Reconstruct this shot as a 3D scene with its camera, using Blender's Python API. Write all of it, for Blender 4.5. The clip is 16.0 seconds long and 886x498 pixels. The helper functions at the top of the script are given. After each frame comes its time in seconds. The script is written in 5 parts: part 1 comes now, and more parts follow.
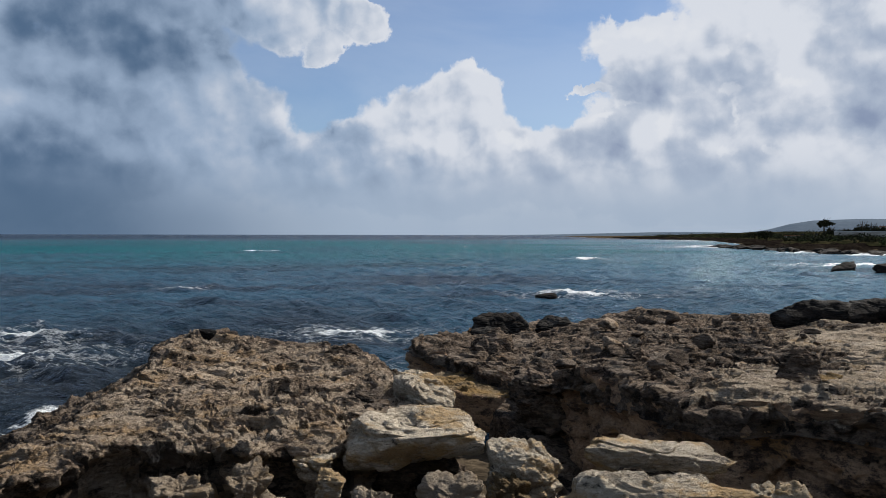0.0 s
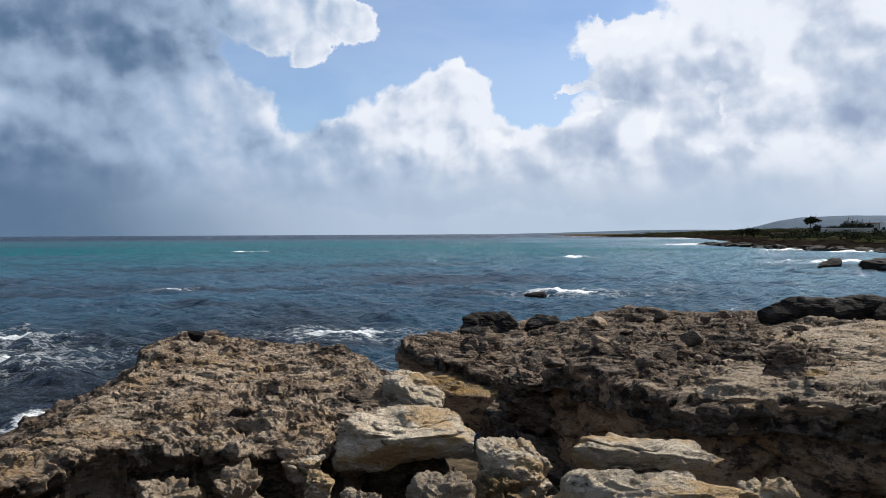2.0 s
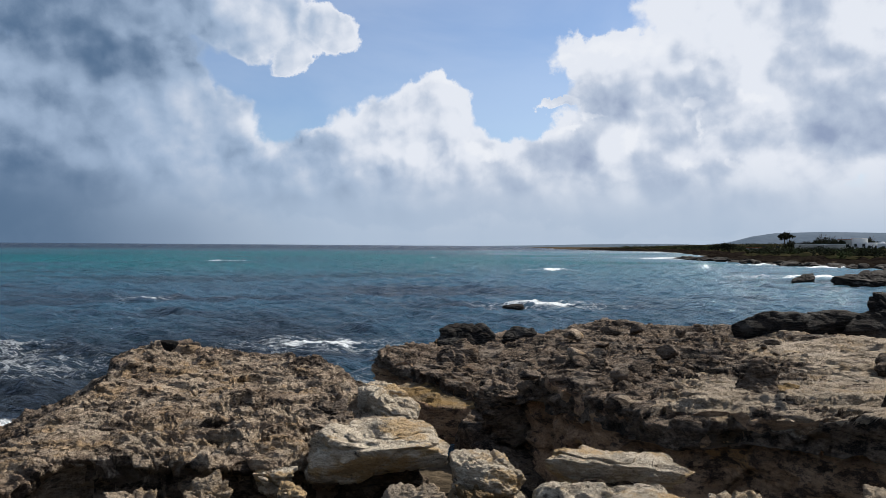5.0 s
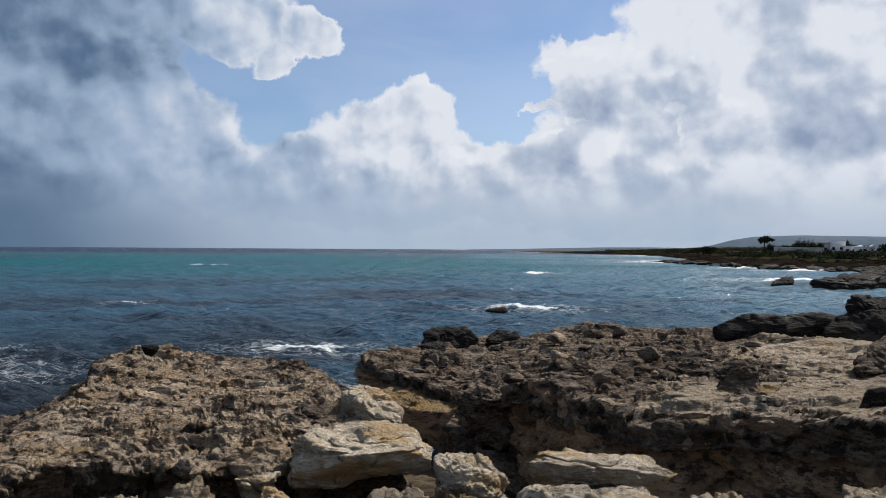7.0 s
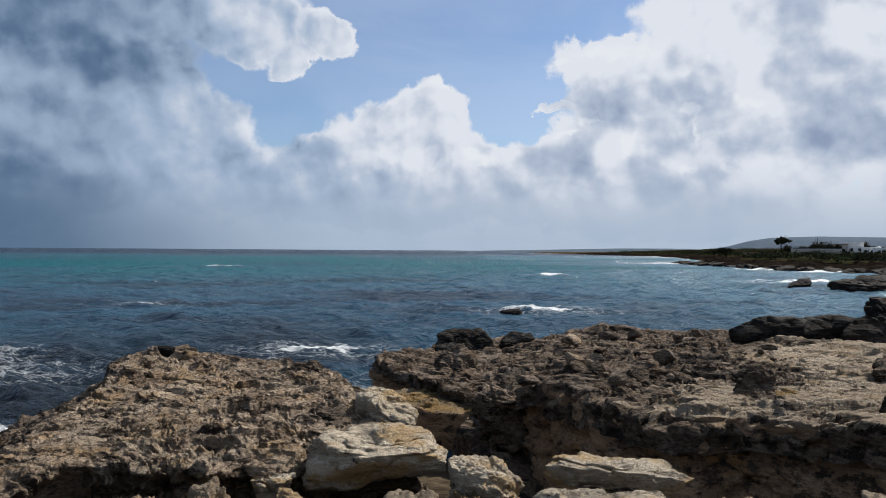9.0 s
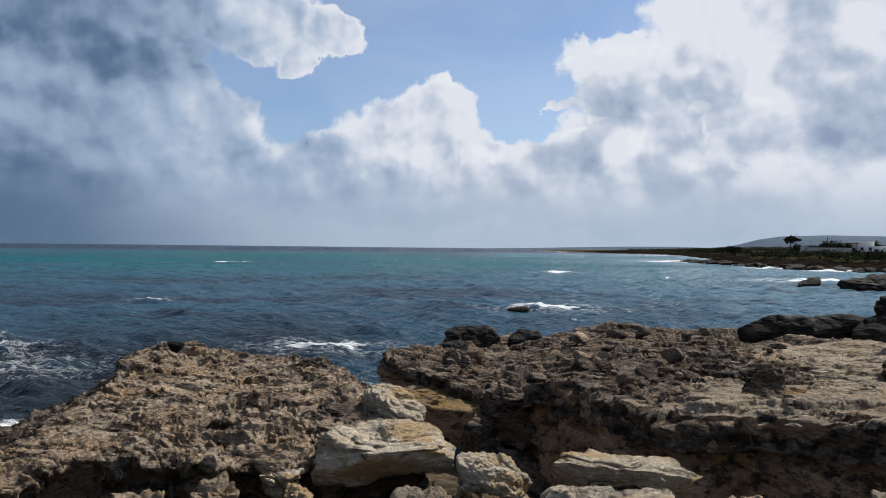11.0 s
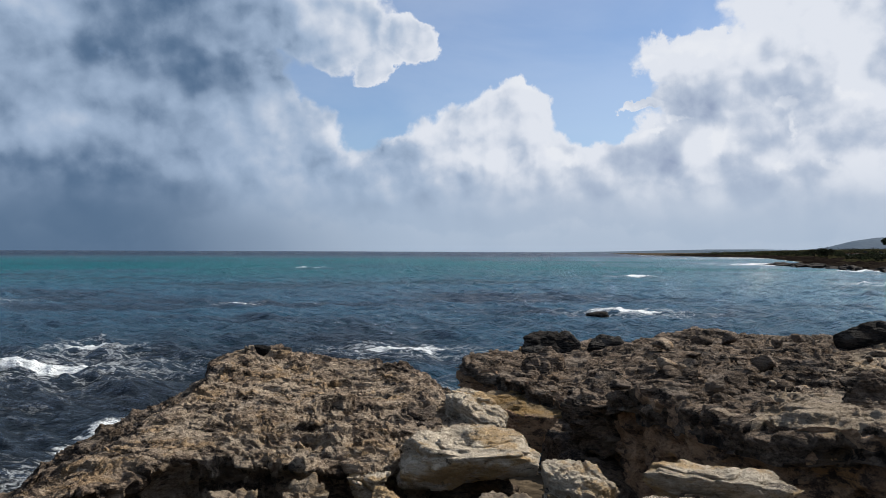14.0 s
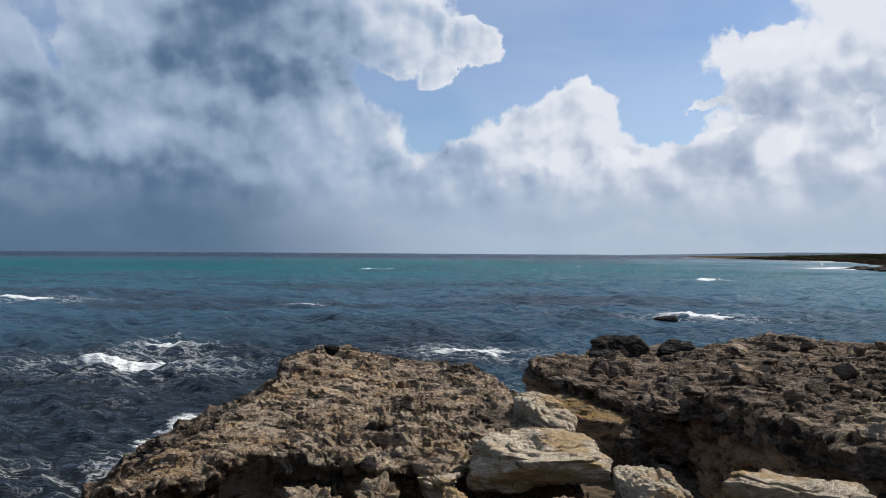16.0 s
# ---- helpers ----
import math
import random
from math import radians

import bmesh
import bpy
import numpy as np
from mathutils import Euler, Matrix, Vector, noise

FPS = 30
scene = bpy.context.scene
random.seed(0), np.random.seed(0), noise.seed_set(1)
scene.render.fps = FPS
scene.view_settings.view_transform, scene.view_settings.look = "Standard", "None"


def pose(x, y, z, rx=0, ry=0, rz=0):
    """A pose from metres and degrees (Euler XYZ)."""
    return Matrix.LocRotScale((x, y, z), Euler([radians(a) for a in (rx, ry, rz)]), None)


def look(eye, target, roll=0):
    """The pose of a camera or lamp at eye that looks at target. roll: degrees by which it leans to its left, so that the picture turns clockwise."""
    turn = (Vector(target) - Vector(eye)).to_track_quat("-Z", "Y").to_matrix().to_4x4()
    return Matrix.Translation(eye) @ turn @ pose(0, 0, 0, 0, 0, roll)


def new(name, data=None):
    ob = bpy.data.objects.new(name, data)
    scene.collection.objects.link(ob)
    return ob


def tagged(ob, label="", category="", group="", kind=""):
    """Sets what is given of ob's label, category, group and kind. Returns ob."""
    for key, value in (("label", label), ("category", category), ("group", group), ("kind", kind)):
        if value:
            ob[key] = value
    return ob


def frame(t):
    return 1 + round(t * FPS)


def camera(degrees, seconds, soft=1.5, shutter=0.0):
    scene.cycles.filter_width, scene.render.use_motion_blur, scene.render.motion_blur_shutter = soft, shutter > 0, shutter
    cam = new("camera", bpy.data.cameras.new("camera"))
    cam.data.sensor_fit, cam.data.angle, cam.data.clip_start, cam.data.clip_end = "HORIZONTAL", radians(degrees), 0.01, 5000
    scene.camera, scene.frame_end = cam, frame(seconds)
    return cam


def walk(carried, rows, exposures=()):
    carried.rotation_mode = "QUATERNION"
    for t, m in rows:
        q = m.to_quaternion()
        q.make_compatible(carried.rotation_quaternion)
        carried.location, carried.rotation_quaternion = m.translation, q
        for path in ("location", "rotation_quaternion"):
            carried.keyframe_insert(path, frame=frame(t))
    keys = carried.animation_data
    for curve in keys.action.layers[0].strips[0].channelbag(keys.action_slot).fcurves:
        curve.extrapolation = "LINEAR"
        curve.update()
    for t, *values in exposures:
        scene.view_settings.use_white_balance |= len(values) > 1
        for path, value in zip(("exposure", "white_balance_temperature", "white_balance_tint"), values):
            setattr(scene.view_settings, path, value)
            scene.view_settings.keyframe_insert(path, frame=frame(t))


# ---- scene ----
# Axes: +y out to sea, +x along the shore to the right, z = 0 at the calm sea's level.
EYE = 3.2
cam = camera(63.2, 16.0, 0.85)
ROWS = [
    (0.0, 0.001, 0.001, -0.001, 4.21, -1.15, 0.12),
    (0.5, 0.001, -0.003, 0.0, 3.95, -1.19, 0.27),
    (1.0, 0.007, 0.0, 0.001, 3.94, -1.14, 0.21),
    (1.5, -0.001, -0.003, 0.0, 3.55, -1.13, 0.05),
    (2.0, 0.016, 0.002, 0.006, 3.38, -1.2, -0.28),
    (2.5, 0.025, 0.007, 0.01, 3.06, -0.98, -0.05),
    (3.0, 0.022, 0.001, 0.012, 2.6, -0.63, 0.3),
    (3.5, 0.022, -0.003, 0.009, 2.4, -0.33, 0.32),
    (4.0, 0.025, -0.005, 0.006, 2.27, -0.33, 0.37),
    (4.5, 0.025, -0.002, 0.007, 2.11, -0.37, 0.53),
    (5.0, 0.04, 0.009, 0.003, 1.72, -0.3, 0.43),
    (5.5, 0.045, 0.012, 0.001, 1.05, -0.24, 0.45),
    (7.5, 0.036, 0.007, 0.003, 0.38, 0.03, 0.38),
    (8.0, 0.037, 0.011, 0.007, 0.89, -0.12, 0.24),
    (8.5, 0.033, 0.009, 0.009, 1.28, -0.03, 0.23),
    (9.0, 0.03, 0.006, 0.013, 1.49, 0.08, 0.4),
    (11.5, 0.013, -0.004, 0.011, 2.4, -0.23, 0.58),
    (12.0, 0.004, -0.006, 0.012, 3.08, -0.32, 0.24),
    (12.5, -0.001, -0.012, 0.011, 3.91, -0.39, 0.03),
    (13.0, -0.014, -0.004, 0.014, 5.03, -0.42, 0.11),
    (13.5, -0.026, -0.008, 0.019, 6.49, -0.12, -0.08),
    (14.0, -0.047, -0.024, 0.021, 8.08, 0.18, 0.23),
    (14.5, -0.063, -0.026, 0.016, 9.85, 0.27, 0.11),
    (15.0, -0.069, -0.045, 0.018, 11.34, 0.32, -0.23),
    (15.5, -0.079, -0.048, 0.017, 12.22, 0.36, 0.33),
    (16.0, -0.105, -0.049, 0.02, 13.12, 0.33, 0.4),
]
EXPOSURES = [(0.0, 0.38), (0.5, 0.44), (1.0, 0.58), (2.0, 0.68), (3.5, 0.65), (5.0, 0.58), (7.5, 0.49), (16.0, 0.52)]
walk(cam, [(t, pose(x, y, EYE + z, 90 + pitch, 0, yaw) @ pose(0, 0, 0, 0, 0, roll)) for t, x, y, z, yaw, pitch, roll in ROWS], EXPOSURES)

# ---- sun and sky ----
SUN_AZ, SUN_EL = 48.0, 42.0  # degrees: to the right of +y, above the horizon
sun_from = Vector((math.sin(radians(SUN_AZ)) * math.cos(radians(SUN_EL)), math.cos(radians(SUN_AZ)) * math.cos(radians(SUN_EL)), math.sin(radians(SUN_EL))))
sun_data = bpy.data.lights.new("sun", "SUN")
sun_data.energy, sun_data.angle, sun_data.color = 5.0, radians(0.55), (1.0, 0.945, 0.86)
sun = new("sun", sun_data)
sun.matrix_world = look(sun_from * 50, (0, 0, 0))


class Graph:
    """Short hand for node trees: sockets or plain values go in, sockets come out."""

    def __init__(self, tree):
        self.tree = tree
        tree.nodes.clear()

    def node(self, kind):
        return self.tree.nodes.new(kind)

    def put(self, socket, value):
        if isinstance(value, bpy.types.NodeSocket):
            self.tree.links.new(value, socket)
        elif value is not None:
            if hasattr(socket.default_value, "__len__") and not hasattr(value, "__len__"):
                value = (value,) * len(socket.default_value)
            if hasattr(value, "__len__") and len(value) == 3 and len(socket.default_value) == 4:
                value = (*value, 1.0)
            socket.default_value = value

    def m(self, op, a, b=None, c=None, clamp=False):
        n = self.node("ShaderNodeMath")
        n.operation, n.use_clamp = op, clamp
        for i, v in enumerate((a, b, c)):
            self.put(n.inputs[i], v)
        return n.outputs[0]

    def v(self, op, a, b=None, c=None, scale=None):
        n = self.node("ShaderNodeVectorMath")
        n.operation = op
        for i, value in enumerate((a, b, c)):
            self.put(n.inputs[i], value)
        if scale is not None:
            self.put(n.inputs["Scale"], scale)
        return n.outputs["Value" if op in ("LENGTH", "DOT_PRODUCT", "DISTANCE") else "Vector"]

    def xyz(self, x, y, z):
        n = self.node("ShaderNodeCombineXYZ")
        for i, value in enumerate((x, y, z)):
            self.put(n.inputs[i], value)
        return n.outputs[0]

    def split(self, vec):
        n = self.node("ShaderNodeSeparateXYZ")
        self.put(n.inputs[0], vec)
        return n.outputs

    def step(self, value, lo, hi, a=0.0, b=1.0):
        n = self.node("ShaderNodeMapRange")
        n.interpolation_type = "SMOOTHSTEP"
        for i, w in enumerate((value, lo, hi, a, b)):
            self.put(n.inputs[i], w)
        return n.outputs[0]

    def mix(self, fac, a, b, blend="MIX"):
        n = self.node("ShaderNodeMix")
        n.data_type, n.blend_type = "RGBA", blend
        self.put(n.inputs[0], fac)
        self.put(n.inputs[6], a)
        self.put(n.inputs[7], b)
        return n.outputs[2]

    def noise(self, vec, scale, detail=4.0, rough=0.5, distort=0.0, colour=False, lac=2.0):
        n = self.node("ShaderNodeTexNoise")
        self.put(n.inputs["Vector"], vec)
        for key, value in (("Scale", scale), ("Detail", detail), ("Roughness", rough), ("Distortion", distort), ("Lacunarity", lac)):
            self.put(n.inputs[key], value)
        return n.outputs[1 if colour else 0]

    def voronoi(self, vec, scale, feature="F1", detail=0.0, rough=0.5, smooth=0.5):
        n = self.node("ShaderNodeTexVoronoi")
        n.feature = feature
        self.put(n.inputs["Vector"], vec)
        self.put(n.inputs["Scale"], scale)
        if feature != "DISTANCE_TO_EDGE" or "Detail" in n.inputs:
            self.put(n.inputs["Detail"], detail)
            self.put(n.inputs["Roughness"], rough)
        if feature == "SMOOTH_F1":
            self.put(n.inputs["Smoothness"], smooth)
        return n.outputs["Distance"]

    def bump(self, height, strength, distance, normal=None):
        n = self.node("ShaderNodeBump")
        self.put(n.inputs["Height"], height)
        self.put(n.inputs["Strength"], strength)
        self.put(n.inputs["Distance"], distance)
        if normal is not None:
            self.put(n.inputs["Normal"], normal)
        return n.outputs[0]


world = bpy.data.worlds.new("sky")
scene.world = world
world.use_nodes = True
g = Graph(world.node_tree)
way = g.node("ShaderNodeTexCoord").outputs["Generated"]
dx, dy, dz = g.split(way)[:3]
az = g.m("MULTIPLY", g.m("ARCTAN2", dx, dy), 57.2958)
el = g.m("MULTIPLY", g.m("ARCSINE", dz), 57.2958)
plain = g.xyz(az, el, 0.0)
SKY = 0.065  # strength of the sky
sky = g.node("ShaderNodeTexSky")
sky.sky_type, sky.sun_disc, sky.sun_elevation, sky.sun_rotation = "NISHITA", False, radians(SUN_EL), radians(SUN_AZ)
sky.air_density, sky.dust_density, sky.ozone_density = 1.0, 0.6, 2.0
blue = g.mix(1.0, sky.outputs[0], (0.8, 0.93, 1.1), "MULTIPLY")
# a thin high veil that pales the blue
blue = g.mix(g.step(g.noise(g.v("MULTIPLY", way, (1.0, 1.0, 2.5)), 3.2, 6.0, 0.55, 0.4), 0.3, 0.7, 0.08, 0.24), blue, (8.4, 9.0, 10.0))
# domain warp, coarse and fine, in degrees
warp = g.v("SUBTRACT", g.noise(way, 6.5, 10.0, 0.6, colour=True), (0.5, 0.5, 0.5))
ruffle = g.v("SUBTRACT", g.noise(way, 24.0, 8.0, 0.62, colour=True), (0.5, 0.5, 0.5))
warped = g.v("ADD", plain, g.v("ADD", g.v("MULTIPLY", warp, (6.0, 5.0, 0.0)), g.v("MULTIPLY", ruffle, (3.2, 2.6, 0.0))))


def field(blobs, point):
    """1 in the middle of the nearest blob, 0 on its rim, below 0 outside. A blob: azimuth, elevation, half width, half height, in degrees."""
    best = None
    for a, e, w, h in blobs:
        far = g.v("LENGTH", g.v("MULTIPLY_ADD", point, (1.0 / w, 1.0 / h, 0.0), (-a / w, -e / h, 0.0)))
        best = far if best is None else g.m("SMOOTH_MIN", best, far, 0.25)
    return g.m("SUBTRACT", 1.0, best)


bank_left = [(-28.0, 17.8, 17.0, 5.0), (-17.5, 16.8, 6.0, 3.3), (-11.6, 16.2, 2.4, 2.0), (-13.6, 14.4, 1.8, 1.6), (-28.0, 12.0, 9.0, 3.5), (-23.0, 8.6, 8.5, 5.0), (-31.0, 8.0, 8.0, 5.5), (-37.4, 12.0, 5.0, 9.0), (-46.5, 9.0, 7.0, 9.5), (-34.0, 4.5, 16.0, 5.0), (-19.0, 6.0, 6.5, 4.0)]
bank_middle = [(-4.0, 7.6, 7.0, 5.0), (-2.5, 10.6, 4.2, 2.8), (1.6, 6.5, 5.2, 3.6), (-10.0, 6.0, 7.0, 3.4), (-5.0, 3.6, 17.0, 3.2)]
bank_right = [(14.0, 14.5, 8.5, 2.1), (20.5, 17.4, 9.0, 3.8), (12.5, 11.0, 4.8, 4.4), (8.6, 7.4, 4.6, 3.4), (17.0, 10.5, 6.5, 6.5), (25.5, 11.5, 9.5, 8.0), (20.0, 6.6, 13.0, 4.5), (7.4, 11.1, 1.6, 0.5), (33.0, 10.0, 9.0, 9.0), (13.0, 3.2, 20.0, 3.0)]
density = field(bank_left + bank_middle + bank_right, warped)
lump_at = g.v("ADD", way, g.v("SCALE", warp, scale=0.035))
puff = g.m("SUBTRACT", 0.6, g.voronoi(lump_at, 19.0, "F1", 2.0, 0.5))
inside = g.m("ADD", g.m("MULTIPLY", density, 1.3), g.m("MULTIPLY", puff, 0.3))
mask_seen = g.step(inside, 0.0, 0.2)
# the rest of the dome: broken cumulus of the same kind
rest = g.step(g.noise(way, 2.6, 8.0, 0.55), 0.45, 0.56)
outside = g.m("MAXIMUM", g.step(g.m("ABSOLUTE", az), 47.0, 62.0), g.step(el, 21.0, 28.0))
cover = g.node("ShaderNodeMix")
cover.data_type = "FLOAT"
for i, value in enumerate((outside, mask_seen, rest)):
    g.put(cover.inputs[(0, 2, 3)[i]], value)
cover = g.m("MAXIMUM", cover.outputs[0], g.step(el, 7.0, 3.5))
# how thick the banks are: azimuth, elevation, and the light that comes through
thick_left = [(-33.4, 14.9, 0.12), (-30.0, 14.7, 0.12), (-25.3, 14.9, 0.18), (-21.4, 16.3, 0.36), (-21.8, 13.9, 0.24), (-17.3, 16.9, 0.62), (-17.3, 14.7, 0.48), (-14.4, 15.9, 0.7), (-10.9, 16.3, 0.78), (-14.2, 13.4, 0.62), (-26.8, 13.2, 0.2), (-31.0, 12.7, 0.36), (-24.5, 12.2, 0.3), (-20.8, 12.2, 0.54), (-29.3, 10.4, 0.3), (-32.9, 10.0, 0.38), (-20.6, 9.5, 0.6), (-23.7, 8.7, 0.48), (-27.1, 9.2, 0.28), (-31.0, 8.5, 0.24), (-26.4, 7.1, 0.46), (-29.3, 7.1, 0.4), (-32.0, 6.1, 0.2), (-21.0, 7.2, 0.55), (-24.5, 5.6, 0.34), (-28.9, 4.4, 0.18)]
thick_low_left = [(-33.0, 3.0, 0.14), (-19.3, 5.6, 0.5), (-22.5, 3.4, 0.4), (-26.4, 2.4, 0.24), (-30.3, 1.1, 0.14), (-18.1, 2.2, 0.45), (-23.7, 0.9, 0.3), (-13.4, 2.7, 0.42), (-8.2, 1.9, 0.43)]
thick_far_left = [(-43.8, 12.3, 0.33), (-44.2, 15.5, 0.42), (-39.0, 13.7, 0.34), (-36.0, 16.0, 0.54), (-40.0, 10.5, 0.29), (-37.4, 8.3, 0.5), (-42.8, 7.2, 0.16), (-43.1, 4.8, 0.25), (-43.8, 1.7, 0.12), (-37.8, 5.5, 0.21)]
thick_middle = [(-4.7, 12.5, 0.75), (-1.8, 12.6, 0.85), (-7.8, 10.7, 0.66), (-10.5, 10.9, 0.6), (-11.8, 9.1, 0.58), (-12.0, 6.7, 0.4), (-8.2, 8.3, 0.68), (-8.2, 5.5, 0.5), (-4.7, 8.6, 0.66), (-3.3, 10.6, 0.76), (-2.8, 6.2, 0.72), (-5.5, 4.6, 0.52), (0.5, 10.4, 0.8), (2.1, 7.6, 0.72), (0.3, 6.0, 0.55), (2.1, 4.5, 0.6), (3.4, 4.0, 0.45)]
thick_right = [(7.8, 6.2, 0.4), (8.7, 8.2, 0.22), (10.4, 10.5, 0.36), (7.8, 9.1, 0.75), (9.6, 10.0, 0.8), (6.1, 6.7, 0.5), (8.0, 14.1, 0.92), (11.2, 14.4, 0.97), (14.2, 15.3, 0.99), (18.2, 16.3, 0.92), (12.5, 12.3, 0.46), (15.8, 12.9, 0.52), (18.2, 13.6, 0.85), (20.2, 11.6, 0.68), (16.3, 11.3, 0.6), (13.0, 8.5, 0.88), (12.8, 7.2, 0.82), (14.6, 7.8, 0.36), (16.1, 8.0, 0.4), (17.3, 10.3, 0.9), (18.1, 9.0, 0.88), (16.5, 9.4, 0.46)]
thick_far_right = [(17.5, 6.2, 0.85), (20.6, 10.2, 0.82), (21.9, 10.5, 0.9), (22.5, 9.1, 0.56), (20.6, 8.2, 0.52), (21.0, 6.1, 0.82), (24.0, 11.5, 0.52), (23.6, 15.0, 0.6), (21.3, 14.1, 0.6), (25.8, 12.9, 0.52), (25.4, 9.5, 0.44), (27.5, 8.4, 0.4), (29.0, 11.1, 0.75), (29.5, 14.7, 0.75), (25.5, 5.5, 0.62), (28.6, 4.3, 0.74), (15.9, 4.6, 0.48), (10.5, 4.0, 0.64), (6.1, 2.9, 0.54), (20.3, 3.9, 0.54), (24.1, 2.4, 0.64), (15.5, 2.2, 0.58), (8.8, 1.6, 0.56), (0.8, 1.8, 0.5)]
calm_warp = g.v("SUBTRACT", g.noise(way, 7.5, 4.0, 0.5, colour=True), (0.5, 0.5, 0.5))
tilted = g.v("ADD", plain, g.v("MULTIPLY", calm_warp, (5.0, 3.2, 0.0)))
weight, light = 1e-4, 3e-5
spots_soft = [(*p, 0.55, 0.75) for p in thick_left + thick_low_left + thick_far_left]
spots_crisp = [(a, e, max(b, 0.24 + 0.52 * b), 0.8, 1.0) for a, e, b in thick_middle + thick_right + thick_far_right]
for a, e, b, ka, ke in spots_soft + spots_crisp:
    off = g.v("MULTIPLY_ADD", tilted, (ka, ke, 0.0), (-a * ka, -e * ke, 0.0))
    w = g.m("POWER", 2.0, g.m("MULTIPLY", g.v("DOT_PRODUCT", off, off), -1.0))
    weight = g.m("ADD", weight, w)
    light = g.m("MULTIPLY_ADD", w, b, light)
light = g.m("DIVIDE", light, weight)
light_rest = g.step(g.noise(way, 3.4, 4.0, 0.5), 0.3, 0.7, 0.1, 0.5)
lights = g.node("ShaderNodeMix")
lights.data_type = "FLOAT"
for i, value in enumerate((outside, light, light_rest)):
    g.put(lights.inputs[(0, 2, 3)[i]], value)
light = lights.outputs[0]


def lump(p):
    """Height of the cloud's lumps."""
    return g.m("SUBTRACT", g.noise(p, 6.5, 4.0, 0.45, 0.2), g.m("MULTIPLY", g.voronoi(p, 13.0, "SMOOTH_F1", 2.0, 0.5, 0.35), 0.4))


# the lumps turn their bright side up and towards the sun
relief = g.m("SUBTRACT", lump(lump_at), lump(g.v("ADD", lump_at, (0.014, 0.001, 0.02))))
relief = g.m("MULTIPLY", relief, g.step(el, 1.5, 7.0, 0.2, 1.0))
crisp_at = g.v("ADD", way, g.v("SCALE", ruffle, scale=0.03))
crisp = g.m("SUBTRACT", g.noise(crisp_at, 24.0, 7.0, 0.55), g.noise(g.v("ADD", crisp_at, (0.005, 0.0, 0.008)), 24.0, 7.0, 0.55))
relief = g.m("ADD", relief, g.m("MULTIPLY", g.m("MULTIPLY", crisp, 0.4), g.step(el, 1.5, 7.0, 0.1, 1.0)))
lit = g.m("ADD", light, g.m("MULTIPLY", relief, g.step(az, -28.0, 4.0, 0.65, 1.5)), clamp=True)
lit = g.m("ADD", lit, g.m("MULTIPLY", g.step(inside, 0.4, 0.1), g.step(az, -30.0, -8.0, 0.06, 0.14)), clamp=True)
# the bank to the right stands nearer the sun, and its shaded sides are paler
sunward = g.step(az, -16.0, 4.0)
cloud = g.mix(g.step(lit, 0.05, 0.5), g.mix(sunward, (0.95, 1.65, 2.8), (2.9, 3.6, 5.2)), g.mix(sunward, (3.7, 4.8, 6.5), (4.7, 5.5, 6.9)))
cloud = g.mix(g.step(lit, 0.4, 0.9), cloud, (8.0, 8.4, 9.2))
# sunlit heads and rims
puffs = [(7.8, 14.3, 1.8, 0.5), (11.6, 15.0, 2.7, 0.6), (13.3, 15.3, 3.2, 0.8), (9.6, 10.0, 1.1, 0.4), (7.8, 9.1, 1.2, 0.4), (13.0, 8.1, 0.8, 1.5), (17.3, 10.2, 1.2, 0.4), (18.1, 9.0, 0.4, 1.2), (17.5, 6.2, 1.5, 0.3), (21.9, 10.5, 1.5, 0.4), (21.0, 6.0, 0.7, 0.4), (7.8, 11.2, 1.6, 0.4), (18.2, 13.7, 1.5, 0.4), (-1.8, 12.6, 2.3, 0.6), (2.1, 7.7, 1.3, 0.7)]
fluff = g.m("ADD", field(puffs, warped), g.m("MULTIPLY", puff, 0.5))
fluff = g.m("MULTIPLY", g.step(fluff, -0.35, 0.45), g.m("MULTIPLY", g.step(relief, -0.08, 0.06, 0.35, 0.9), g.m("SUBTRACT", 1.0, outside)))
cloud = g.mix(fluff, cloud, (8.6, 8.9, 9.5))
colour = g.mix(cover, blue, cloud)
# haze along the horizon, darker where rain falls from the bank to the left
haze_tone = g.mix(g.step(g.m("ADD", az, g.m("MULTIPLY", el, 0.5)), -8.0, -33.0), (4.2, 5.2, 6.6), (1.05, 1.75, 2.8))
colour = g.mix(g.step(el, 7.0, 0.2, 0.0, 0.85), colour, haze_tone)
back = g.node("ShaderNodeBackground")
g.put(back.inputs[0], colour)
back.inputs[1].default_value = SKY
g.tree.links.new(back.outputs[0], g.node("ShaderNodeOutputWorld").inputs[0])


# ---- noise for the meshes ----
_rng = np.random.default_rng(7)
_perm = np.tile(_rng.permutation(256), 3)
_grad = _rng.normal(size=(256, 3))
_grad /= np.linalg.norm(_grad, axis=1)[:, None]
_gx, _gy, _gz = (_grad[:, k].astype(np.float32) for k in range(3))


